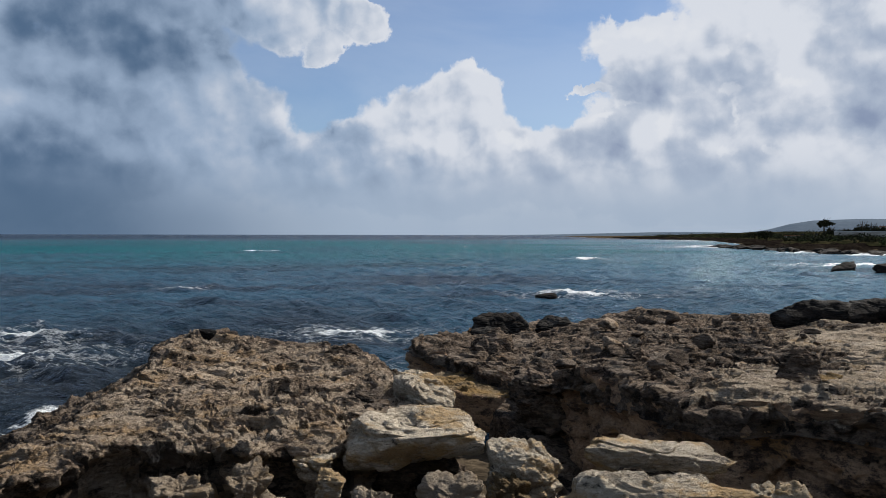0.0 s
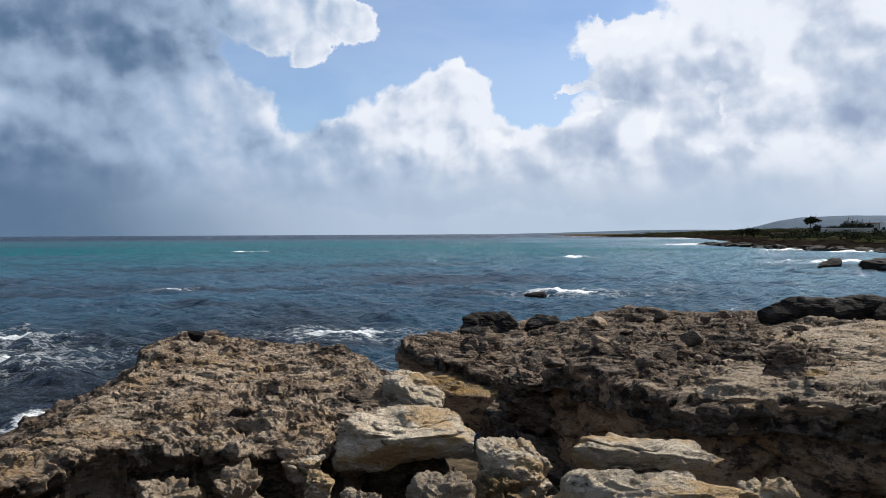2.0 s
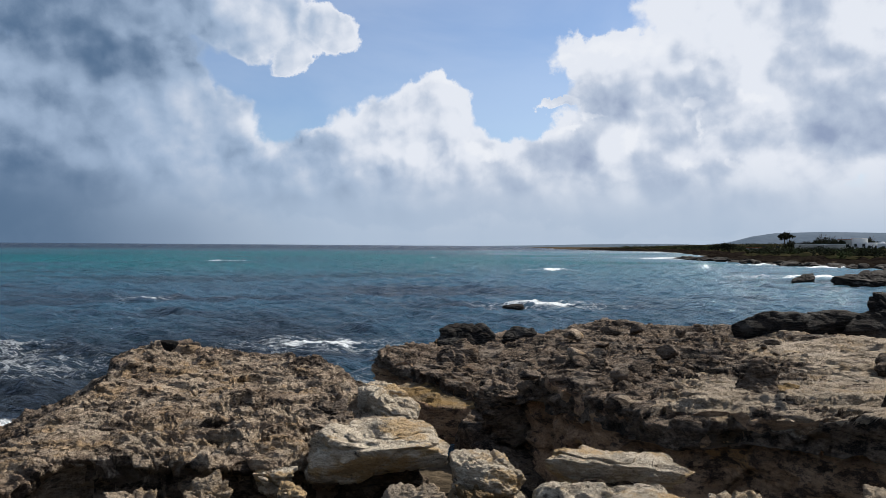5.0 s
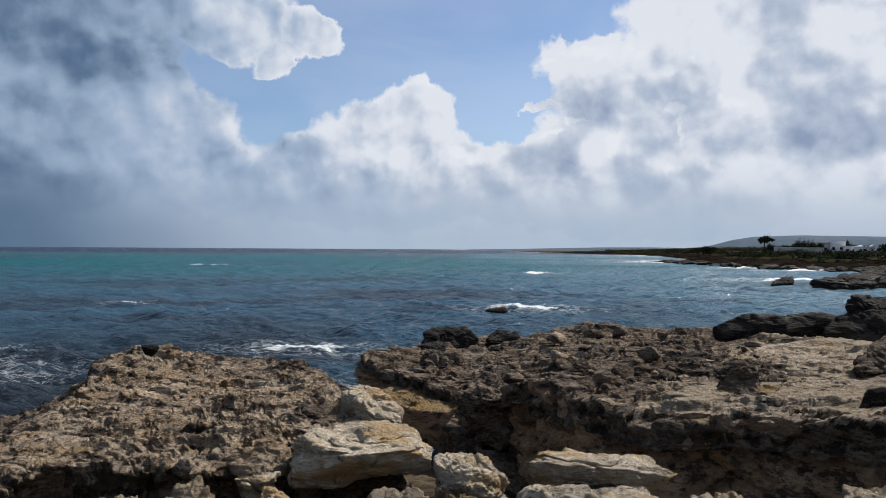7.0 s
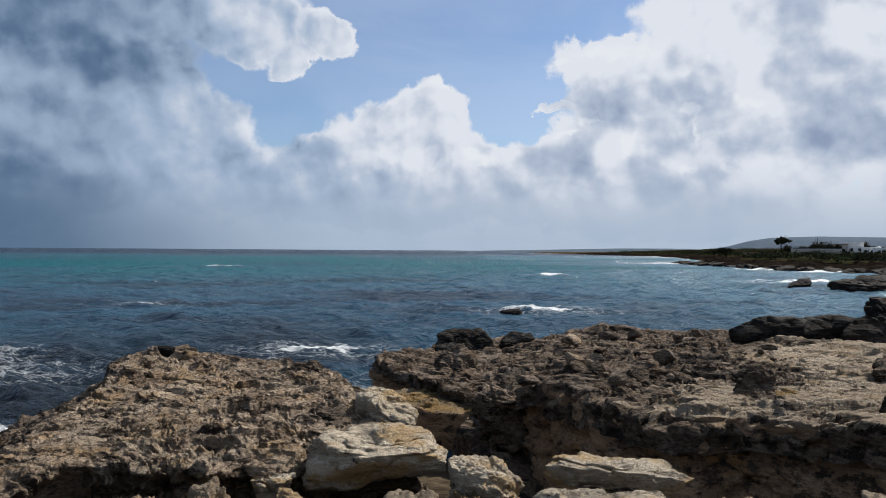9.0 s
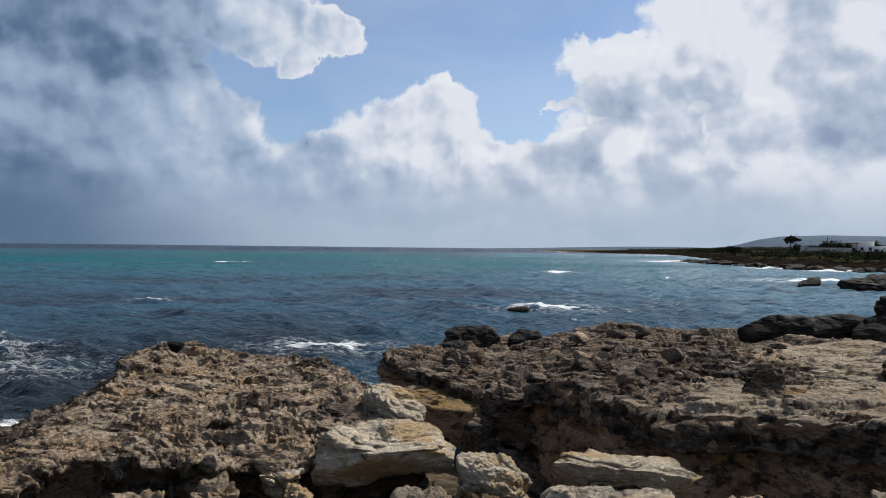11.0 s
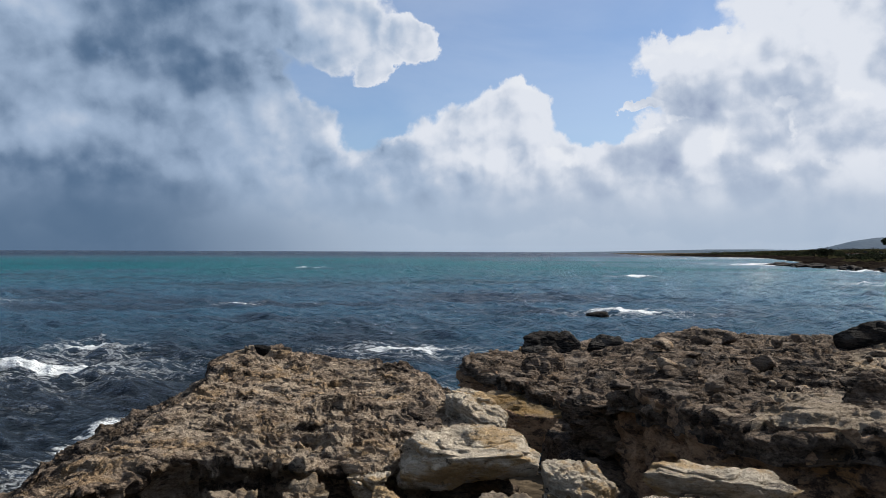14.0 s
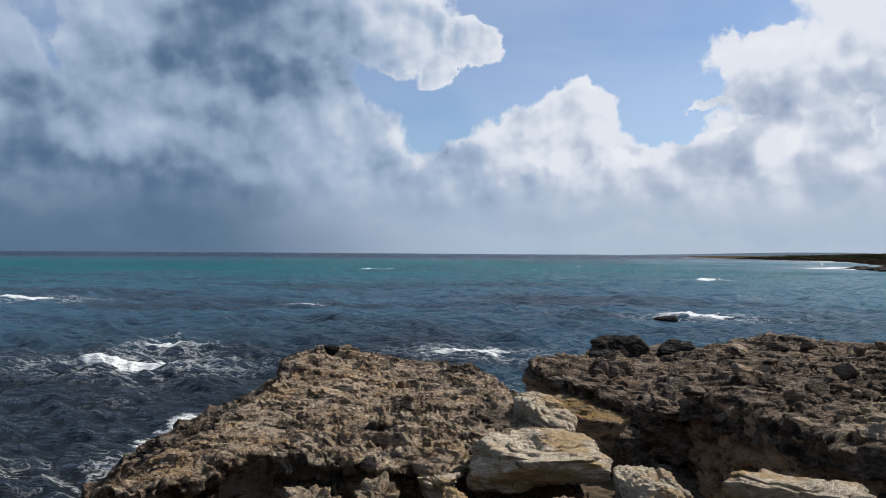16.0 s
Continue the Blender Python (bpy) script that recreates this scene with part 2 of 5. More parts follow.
def perlin(x, y, z=0.0):
    """Gradient noise, about -0.7 to 0.7."""
    flat = np.isscalar(z) and z == 0.0
    x, y = np.broadcast_arrays(np.asarray(x, float), np.asarray(y, float))
    xi, yi = np.floor(x).astype(np.int32), np.floor(y).astype(np.int32)
    xf, yf = (x - xi).astype(np.float32), (y - yi).astype(np.float32)
    if flat:
        zi, zf = 0, np.float32(0.0)
    else:
        zi = np.floor(z).astype(np.int32)
        zf = (z - zi).astype(np.float32)
    u, v, w = (c * c * c * (c * (c * 6 - 15) + 10) for c in (xf, yf, zf))
    total = np.float32(0.0)
    for i in (0, 1):
        pi = _perm[(xi + i) & 255]
        for j in (0, 1):
            pj = _perm[pi + ((yi + j) & 255)]
            for k in (0,) if flat else (0, 1):
                h = _perm[pj + ((zi + k) & 255)]
                dot = _gx[h] * (xf - i) + _gy[h] * (yf - j)
                if not flat:
                    dot = (dot + _gz[h] * (zf - k)) * (w if k else 1 - w)
                total = total + dot * (u if i else 1 - u) * (v if j else 1 - v)
    return total


def fbm(x, y, z=0.0, octaves=4, gain=0.5, ridged=False):
    total, size = 0.0, 1.0
    for o in range(octaves):
        f = 2.03**o
        n = perlin(np.asarray(x) * f + 17.3 * o, np.asarray(y) * f - 9.1 * o, np.asarray(z) * f if np.any(z) else 0.0)
        total, size = total + size * ((0.45 - np.abs(n) * 1.6) if ridged else n), size * gain
    return total


def cells(x, y, seed=0):
    """Broken slabs in the plane: for each point the height of its tilted slab (about -1 to 1) and the distance to the nearest joint."""
    x, y = np.asarray(x, float), np.asarray(y, float)
    xi, yi = np.floor(x).astype(int), np.floor(y).astype(int)
    d1, d2, height = np.full(x.shape, 9.0), np.full(x.shape, 9.0), np.zeros(x.shape)
    for i in (-1, 0, 1):
        for j in (-1, 0, 1):
            h = _perm[_perm[(xi + i + seed) & 255] + ((yi + j) & 255)]
            px, py = xi + i + (h & 15) / 15.0 * 0.9, yi + j + (h >> 4) / 15.0 * 0.9
            d = np.hypot(px - x, py - y)
            near = d < d1
            d2 = np.where(near, d1, np.minimum(d2, d))
            k = _perm[h + 31]
            slab = h / 127.5 - 1.0 + 0.9 * ((k & 15) / 7.5 - 1.0) * (x - px) + 0.9 * ((k >> 4) / 7.5 - 1.0) * (y - py)
            height, d1 = np.where(near, slab, height), np.where(near, d, d1)
    return height, d2 - d1


def smooth(v, lo, hi):
    s = np.clip((np.asarray(v, float) - lo) / (hi - lo), 0, 1)
    return s * s * (3 - 2 * s)


def inward(poly, x, y):
    """Distance from the outline of a polygon in the plane, above 0 inside."""
    pts = np.array(poly, float)
    best, inside = np.full(x.shape, 1e9), np.zeros(x.shape, bool)
    for (ax, ay), (bx, by) in zip(pts, np.roll(pts, -1, 0)):
        ex, ey = bx - ax, by - ay
        s = np.clip(((x - ax) * ex + (y - ay) * ey) / (ex * ex + ey * ey), 0, 1)
        best = np.minimum(best, np.hypot(x - ax - s * ex, y - ay - s * ey))
        if ay != by:
            inside ^= ((ay > y) != (by > y)) & (x < ex * (y - ay) / (by - ay) + ax)
    return np.where(inside, best, -best)


def sheet(name, v, material, keep=None, attributes=None, shade_smooth=True, flip=False, second=None):
    """A mesh object from a grid of points v[i, j] = (x, y, z); keep: which points to keep."""
    n, m = v.shape[:2]
    a = np.arange(n * m).reshape(n, m)
    quads = np.stack([a[:-1, :-1], a[1:, :-1], a[1:, 1:], a[:-1, 1:]], -1).reshape(-1, 4)
    if flip:
        quads = quads[:, ::-1]
    points = v.reshape(-1, 3)
    kinds = second[1].ravel()[quads[:, 0]] if second else None
    used = np.ones(len(points), bool)
    if keep is not None:
        whole = keep.ravel()[quads].all(1)
        quads, kinds = quads[whole], kinds[whole] if second else None
        used[:] = False
        used[quads.ravel()] = True
        where = np.cumsum(used) - 1
        quads, points = where[quads], points[used]
    me = bpy.data.meshes.new(name)
    me.vertices.add(len(points))
    me.vertices.foreach_set("co", points.astype(np.float32).ravel())
    me.loops.add(quads.size)
    me.loops.foreach_set("vertex_index", quads.astype(np.int32).ravel())
    me.polygons.add(len(quads))
    me.polygons.foreach_set("loop_start", np.arange(0, quads.size, 4, dtype=np.int32))
    me.polygons.foreach_set("loop_total", np.full(len(quads), 4, np.int32))
    me.polygons.foreach_set("use_smooth", np.full(len(quads), shade_smooth))
    for key, values in (attributes or {}).items():
        me.attributes.new(key, "FLOAT", "POINT").data.foreach_set("value", values.ravel()[used].astype(np.float32))
    me.materials.append(material)
    if second:
        me.materials.append(second[0])
        me.polygons.foreach_set("material_index", kinds.astype(np.int32))
    me.update(calc_edges=True)
    me.validate()
    return new(name, me)


# ---- materials ----
def material(name):
    mat = bpy.data.materials.new(name)
    mat.use_nodes = True
    gr = Graph(mat.node_tree)
    surf = gr.node("ShaderNodeBsdfPrincipled")
    gr.tree.links.new(surf.outputs[0], gr.node("ShaderNodeOutputMaterial").inputs[0])
    return mat, gr, surf


def rock_material(name, pale, mid, dark, ochre, ochre_share, dark_share, relief=1.0, size=1.0):
    """Weathered limestone: grey and brown patches, ochre stains, dark pits, fine strata."""
    mat, gr, surf = material(name)
    at = gr.node("ShaderNodeNewGeometry").outputs["Position"]
    flat = gr.v("MULTIPLY", at, (1.0, 1.0, 2.2))
    patch = gr.noise(flat, 1.7 / size, 6.0, 0.6)
    speck = gr.noise(flat, 15.0 / size, 7.0, 0.72)
    fine = gr.noise(at, 70.0 / size, 5.0, 0.72)
    base = gr.mix(gr.step(gr.m("ADD", patch, gr.m("MULTIPLY", speck, 1.2)), 0.92, 1.3), mid, pale)
    stain = gr.noise(gr.v("ADD", flat, (31.0, 7.0, 3.0)), 1.3 / size, 7.0, 0.66)
    base = gr.mix(gr.step(stain, 0.62 - ochre_share * 0.3, 0.69 - ochre_share * 0.3, 0.0, 0.9), base, ochre)
    ashen = gr.noise(gr.v("ADD", flat, (5.0, -17.0, 23.0)), 1.0 / size, 7.0, 0.65)
    base = gr.mix(gr.step(ashen, 0.5, 0.62, 0.0, 0.75), base, gr.mix(0.35, pale, (0.2, 0.19, 0.17)))
    crust = gr.noise(gr.v("ADD", flat, (-13.0, 21.0, 9.0)), 2.9 / size, 9.0, 0.74)
    base = gr.mix(gr.step(crust, 0.62 - dark_share * 0.3, 0.71 - dark_share * 0.3), base, dark)
    pits = gr.voronoi(gr.v("ADD", at, gr.v("SCALE", gr.noise(at, 9.0, 3.0, colour=True), scale=0.15)), 26.0 / size, "F1", 2.0, 0.6)
    base = gr.mix(gr.step(pits, 0.24, 0.06, 0.0, 0.75), base, dark)
    base = gr.mix(gr.step(fine, 0.38, 0.66, 0.0, 0.45), base, gr.mix(0.5, base, pale))
    base = gr.mix(gr.step(gr.noise(at, 34.0 / size, 4.0, 0.7), 0.54, 0.66, 0.0, 0.6), base, gr.mix(0.65, base, dark))
    gr.put(surf.inputs["Base Color"], base)
    gr.put(surf.inputs["Roughness"], gr.step(crust, 0.35, 0.75, 0.93, 0.72))
    surf.inputs["Specular IOR Level"].default_value = 0.08
    strata = gr.noise(gr.v("MULTIPLY", at, (1.4, 1.4, 11.0)), 3.0 / size, 5.0, 0.6)
    height = gr.m("ADD", gr.m("MULTIPLY", speck, 1.0), gr.m("MULTIPLY", strata, 0.7))
    height = gr.m("ADD", height, gr.m("MULTIPLY", gr.step(pits, 0.0, 0.35), 0.35))
    first = gr.bump(height, relief, 0.075 * size)
    gr.put(surf.inputs["Normal"], gr.bump(fine, 0.5 * relief, 0.012 * size, first))
    return mat


ROCK_BROWN = rock_material("brown_limestone", (0.469, 0.371, 0.270), (0.207, 0.148, 0.103), (0.030, 0.022, 0.018), (0.349, 0.234, 0.128), 0.3, 0.36, 1.3)
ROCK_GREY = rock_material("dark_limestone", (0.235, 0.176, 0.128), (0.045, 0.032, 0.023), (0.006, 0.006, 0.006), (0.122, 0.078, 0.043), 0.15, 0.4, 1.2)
ROCK_FACE = rock_material("brown_rock_face", (0.525, 0.347, 0.216), (0.264, 0.165, 0.102), (0.058, 0.042, 0.035), (0.522, 0.304, 0.136), 0.08, 0.4, 1.2)
ROCK_BUFF = rock_material("buff_limestone", (0.391, 0.316, 0.232), (0.237, 0.184, 0.129), (0.038, 0.030, 0.025), (0.283, 0.199, 0.114), 0.28, 0.15, 1.2)
ROCK_PALE = rock_material("pale_limestone", (0.585, 0.501, 0.385), (0.305, 0.246, 0.176), (0.033, 0.026, 0.021), (0.398, 0.260, 0.117), 0.45, 0.18, 1.1)
ROCK_BLACK = rock_material("black_limestone", (0.033, 0.027, 0.022), (0.014, 0.012, 0.010), (0.006, 0.006, 0.006), (0.048, 0.033, 0.021), 0.05, 0.5)
ROCK_OCHRE = rock_material("ochre_limestone", (0.229, 0.168, 0.098), (0.136, 0.093, 0.047), (0.025, 0.019, 0.013), (0.227, 0.141, 0.052), 0.5, 0.2, 1.1)


def water_material():
    mat, gr, surf = material("sea_water")
    at = gr.node("ShaderNodeNewGeometry").outputs["Position"]
    x, y, z = gr.split(at)[:3]
    far = gr.v("LENGTH", gr.xyz(x, y, 0.0))
    foam_node, crest_node = gr.node("ShaderNodeAttribute"), gr.node("ShaderNodeAttribute")
    foam_node.attribute_name, crest_node.attribute_name = "foam", "crest"
    foam_at, crest_at = foam_node.outputs["Fac"], crest_node.outputs["Fac"]
    bed = gr.noise(gr.v("MULTIPLY", at, (0.011, 0.02, 0.0)), 1.0, 5.0, 0.55, 0.6)
    bed_near = gr.noise(gr.v("MULTIPLY", at, (0.05, 0.11, 0.0)), 1.0, 5.0, 0.6, 0.4)
    # pale sand far out, weed and rock nearer in, deep water beyond
    sand = gr.m("MULTIPLY", gr.step(far, 45.0, 130.0), gr.step(far, 520.0, 250.0))
    sand = gr.m("MULTIPLY", sand, gr.step(gr.m("SUBTRACT", bed, gr.m("MULTIPLY", gr.step(x, -20.0, 90.0), 0.16)), 0.3, 0.56))
    base = gr.mix(gr.step(bed_near, 0.36, 0.6), (0.019, 0.034, 0.053), (0.028, 0.075, 0.118))
    bay = gr.m("MULTIPLY", gr.step(x, -4.0, 26.0), gr.step(bed_near, 0.25, 0.5))
    base = gr.mix(bay, base, (0.065, 0.14, 0.195))
    base = gr.mix(sand, base, (0.003, 0.086, 0.105))
    base = gr.mix(gr.step(far, 330.0, 650.0), base, (0.004, 0.018, 0.04))
    shallow = gr.m("MULTIPLY", gr.step(far, 40.0, 16.0), gr.step(x, -1.0, -6.0))
    base = gr.mix(gr.m("MULTIPLY", shallow, 0.85), base, (0.012, 0.014, 0.017))
    # foam: lace where the water is stirred, thick on the breaking crests
    drift = gr.v("ADD", gr.v("MULTIPLY", at, (0.75, 1.5, 0.0)), gr.v("SCALE", gr.noise(gr.v("MULTIPLY", at, (0.6, 0.9, 0.0)), 1.0, 4.0, 0.6, colour=True), scale=1.6))
    lace = gr.m("ABSOLUTE", gr.m("SUBTRACT", gr.noise(drift, 1.25, 6.0, 0.62), 0.5))
    lace = gr.step(gr.m("SUBTRACT", lace, gr.m("MULTIPLY", foam_at, 0.06)), 0.012, -0.03)
    lace = gr.m("MULTIPLY", lace, gr.step(gr.noise(drift, 4.5, 6.0, 0.7), 0.35, 0.55))
    lace = gr.m("MULTIPLY", lace, gr.step(foam_at, 0.05, 0.45))
    thick = gr.step(gr.m("ADD", crest_at, gr.m("MULTIPLY", gr.m("SUBTRACT", gr.noise(drift, 3.2, 6.0, 0.66), 0.5), 1.1)), 0.42, 0.62)
    foam = gr.m("MAXIMUM", gr.m("MULTIPLY", lace, 0.45), thick)
    chop = gr.noise(gr.v("MULTIPLY", at, (0.42, 1.05, 0.0)), 1.7, 5.0, 0.66, 0.25)
    swell = gr.noise(gr.v("MULTIPLY", at, (0.13, 0.45, 0.0)), 1.0, 5.0, 0.62, 0.3)
    first = gr.bump(swell, gr.step(far, 60.0, 200.0, 0.0, 1.0), 2.2)
    ripple = gr.noise(gr.v("MULTIPLY", at, (0.4, 1.1, 0.0)), 5.5, 5.0, 0.7, 0.3)
    first = gr.bump(ripple, gr.step(far, 120.0, 15.0, 0.0, 0.9), 0.28, first)
    normal = gr.bump(chop, gr.step(far, 15.0, 90.0, 0.8, 1.0), 0.5, first)
    # a body that scatters the light of the bed below it, and a glossy surface
    body, gloss, edge, blend = (gr.node("ShaderNode" + k) for k in ("BsdfDiffuse", "BsdfAnisotropic", "Fresnel", "MixShader"))
    gr.put(body.inputs["Color"], gr.mix(foam, base, (0.66, 0.69, 0.7)))
    gr.put(body.inputs["Normal"], normal)
    gr.put(gloss.inputs["Normal"], normal)
    gr.put(gloss.inputs["Roughness"], gr.step(far, 10.0, 400.0, 0.06, 0.24))
    gr.put(edge.inputs["IOR"], 1.333)
    gr.put(edge.inputs["Normal"], normal)
    # wave slopes hide one another further out, so that less of the low sky shows in them
    shine = gr.m("MULTIPLY", edge.outputs[0], gr.step(far, 15.0, 300.0, 1.0, 0.75))
    gr.put(blend.inputs[0], gr.m("MULTIPLY", shine, gr.m("SUBTRACT", 1.0, foam)))
    gr.tree.links.new(body.outputs[0], blend.inputs[1])
    gr.tree.links.new(gloss.outputs[0], blend.inputs[2])
    out = [n for n in gr.tree.nodes if n.bl_idname == "ShaderNodeOutputMaterial"][0]
    gr.tree.links.new(blend.outputs[0], out.inputs[0])
    gr.tree.nodes.remove(surf)
    return mat


WATER = water_material()


def simple_material(name, a, b, scale, rough=0.85, relief=0.0, distance=0.05):
    mat, gr, surf = material(name)
    at = gr.node("ShaderNodeNewGeometry").outputs["Position"]
    grain = gr.m("ADD", gr.m("MULTIPLY", gr.noise(at, scale, 6.0, 0.62), 0.6), gr.m("MULTIPLY", gr.noise(at, scale * 9, 4.0, 0.6), 0.4))
    gr.put(surf.inputs["Base Color"], gr.mix(gr.step(grain, 0.36, 0.64), a, b))
    surf.inputs["Roughness"].default_value = rough
    surf.inputs["Specular IOR Level"].default_value = 0.0
    if relief:
        gr.put(surf.inputs["Normal"], gr.bump(grain, relief, distance))
    return mat


SHORE = simple_material("shore_rock", (0.02, 0.016, 0.012), (0.085, 0.066, 0.045), 0.5, 0.9, 0.8, 0.3)
SHELF_FAR = simple_material("far_shelf_rock", (0.004, 0.003, 0.003), (0.02, 0.016, 0.012), 0.22, 0.9, 0.8, 0.6)
HEATH = simple_material("heath", (0.008, 0.01, 0.005), (0.04, 0.034, 0.018), 0.12, 0.95)
LEAF = simple_material("dark_leaves", (0.015, 0.018, 0.01), (0.048, 0.047, 0.027), 0.6, 0.8)
LEAF_GREEN = simple_material("green_leaves", (0.03, 0.042, 0.016), (0.085, 0.092, 0.042), 0.5, 0.8)
BARK = simple_material("bark", (0.05, 0.035, 0.025), (0.12, 0.09, 0.06), 3.0, 0.9)
WHITEWASH = simple_material("whitewash", (0.68, 0.67, 0.65), (0.8, 0.79, 0.77), 0.6, 0.85)
PALE_WALL = simple_material("pale_wall", (0.34, 0.31, 0.27), (0.48, 0.45, 0.4), 0.4, 0.9)
DARK_PANE = simple_material("dark_pane", (0.02, 0.025, 0.03), (0.05, 0.055, 0.06), 1.0, 0.15)
TERRACOTTA = simple_material("terracotta", (0.22, 0.08, 0.04), (0.34, 0.14, 0.07), 2.0, 0.85)
# distance haze is put into the blue-grey colours of the hill and far land
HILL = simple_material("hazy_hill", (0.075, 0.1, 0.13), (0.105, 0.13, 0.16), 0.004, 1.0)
HAZED_LAND = simple_material("hazed_far_land", (0.07, 0.095, 0.125), (0.1, 0.125, 0.15), 0.004, 1.0)


# ---- the shore: outlines in plan ----
LEFT_SHELF = [(-7.3, 10.8), (-7.2, 12.2), (-7.1, 13.9), (-6.2, 14.2), (-5.2, 13.9), (-4.2, 13.6), (-3.4, 13.2), (-2.6, 12.4), (-2.0, 11.6), (-1.5, 10.9), (-1.1, 10.2), (-0.75, 9.0), (-0.7, 8.0), (-0.6, 7.0), (-1.2, 6.7), (-1.6, 6.2), (-1.9, 6.2), (-2.1, 6.05), (-2.4, 6.2), (-2.8, 6.1), (-3.3, 5.95), (-3.45, 5.5), (-3.6, 5.0), (-4.8, 5.0), (-5.7, 6.1), (-6.4, 7.7), (-6.9, 9.2)]
RIGHT_SHELF = [(-1.8, 15.4), (-1.3, 16.6), (-0.7, 18.2), (0.6, 19.3), (2.0, 20.8), (3.7, 22.4), (5.8, 22.8), (7.5, 21.0), (9.0, 21.0), (12.0, 23.0), (18.0, 27.0), (24.0, 30.0), (26.0, 2.0), (8.0, 3.6), (6.0, 4.2), (4.4, 4.8), (3.2, 5.4), (2.75, 5.8), (2.35, 6.35), (2.0, 6.3), (1.6, 7.3), (1.2, 9.0), (0.75, 10.6), (0.3, 11.9), (-0.3, 12.8), (-1.0, 14.2)]
BUFF = [(1.7, 6.4), (2.4, 6.3), (3.2, 5.3), (4.6, 4.6), (8.0, 3.4), (13.0, 6.0), (13.0, 16.5), (8.0, 16.6), (6.2, 16.0), (5.8, 13.0), (5.3, 11.0), (4.4, 9.6), (2.9, 8.6), (2.3, 7.6)]
COAST = [(-300.0, -40.0), (-60.0, -6.0), (-20.0, 2.0), (-8.0, 4.5), (-6.0, 6.5), (-5.5, 9.0), (-2.0, 11.0), (-0.5, 12.5), (2.0, 18.0), (8.0, 20.0), (14.0, 22.0), (24.0, 31.0), (40.0, 50.0), (50.0, 64.0), (56.0, 78.0), (64.0, 100.0), (66.0, 112.0), (61.0, 119.0), (57.0, 130.0), (58.0, 146.0), (61.0, 172.0), (60.0, 187.0), (64.0, 206.0), (84.0, 250.0), (112.0, 380.0), (122.0, 450.0), (114.0, 560.0), (102.0, 770.0), (126.0, 1280.0), (150.0, 1800.0), (1600.0, 1800.0), (1600.0, -400.0), (-300.0, -400.0)]


def rock(name, poly, top, foot, edge, material, res, label, ragged=0.12, rough=0.05, ledges=0.07, thin=0.35, kind="", margin=0.4, fan=None, ledge=0.35, grain=1.0, overhang=0.0, hollow=0.0, stretch=1.0, second=None, calm=None):
    """A rock mass: a ragged outline in plan, a top surface, faces with ledges down to foot. top(x, y) gives the height; edge: the width in which the rim falls off."""
    pts = np.array(poly)
    x0, y0 = pts.min(0) - margin
    x1, y1 = pts.max(0) + margin
    if fan:  # rings and rays about the lookout: a0, a1 degrees, r0, r1, counts
        ra_, an_ = np.meshgrid(np.geomspace(fan[2], fan[3], fan[5]), np.radians(np.linspace(fan[0], fan[1], fan[4])), indexing="ij")
        gx, gy = ra_ * np.sin(an_), ra_ * np.cos(an_)
    else:
        gx, gy = np.meshgrid(np.arange(x0, x1, res), np.arange(y0, y1, res), indexing="ij")
    seed = sum(map(ord, name)) % 91 + len(poly)
    wx, wy = 0.22 * fbm(gx * 1.7 + seed, gy * 1.7, octaves=4, gain=0.6), 0.22 * fbm(gx * 1.7 + 50, gy * 1.7 + seed, octaves=4, gain=0.6)
    ux, uy = (gx + wx) / grain * stretch, (gy + wy) / grain
    big, joint = cells(ux * 1.25 + seed, uy * 1.9, seed)
    mid, joint_mid = cells(ux * 3.4, uy * 5.2, seed + 5)
    plain_d = inward(poly, gx, gy)
    d = plain_d + ragged * (fbm(gx * 1.3 + seed, gy * 1.3, octaves=5, gain=0.55) * 1.5 + 0.25 * big + 0.2 * mid)
    rough = rough * (1 - 0.45 * smooth(inward(calm, gx, gy), -0.2, 0.6)) if calm else rough
    # weathered top: lumps within lumps with creases between them, over tilted slabs and worn ledges
    knobs = sum(w * np.abs(perlin(ux * f + seed, uy * f * 1.2 - seed)) for f, w in ((0.7, 1.9), (1.6, 1.3), (3.6, 0.85), (7.7, 0.66), (15.0, 0.5), (29.0, 0.28))) - 1.15
    knobs -= 0.9 * smooth(perlin(ux * 2.6 + 60, uy * 3.4), 0.2, 0.4) + 0.4 * smooth(perlin(ux * 7.0 + 60, uy * 8.0), 0.22, 0.42)
    knobs *= 0.75 + 1.1 * smooth(fbm(ux * 0.6 + 90, uy * 0.6, octaves=2), -0.25, 0.35)
    z = top(gx, gy) + rough * (0.8 * fbm(gx * 0.8 + seed, gy * 0.8, octaves=2) + knobs + 0.42 * big + 0.24 * mid - 0.5 * smooth(joint, 0.09, 0) - 0.35 * smooth(joint_mid, 0.12, 0))
    layer = (z + 0.05 * fbm(gx * 0.9, gy * 0.9 + seed, octaves=3)) / (0.085 * grain)
    z += ledge * 0.085 * grain * (smooth(layer - np.floor(layer), 0.55, 1.0) - (layer - np.floor(layer)))
    fall = smooth(d, -edge * 0.5, edge * 0.5) ** thin
    low = foot(gx, gy) if callable(foot) else foot
    z = low + (z - low) * fall
    # faces: ledges that follow the strata
    if fan:
        along, across = np.gradient(plain_d, np.log(ra_[:, 0]), an_[0])
        nx, ny = (along * np.sin(an_) + across * np.cos(an_)) / ra_, (along * np.cos(an_) - across * np.sin(an_)) / ra_
    else:
        nx, ny = np.gradient(plain_d, res)
    size = np.hypot(nx, ny) + 1e-6
    steep = smooth(d, -edge * 0.75, -edge * 0.2) * smooth(d, edge * 1.1, edge * 0.3)
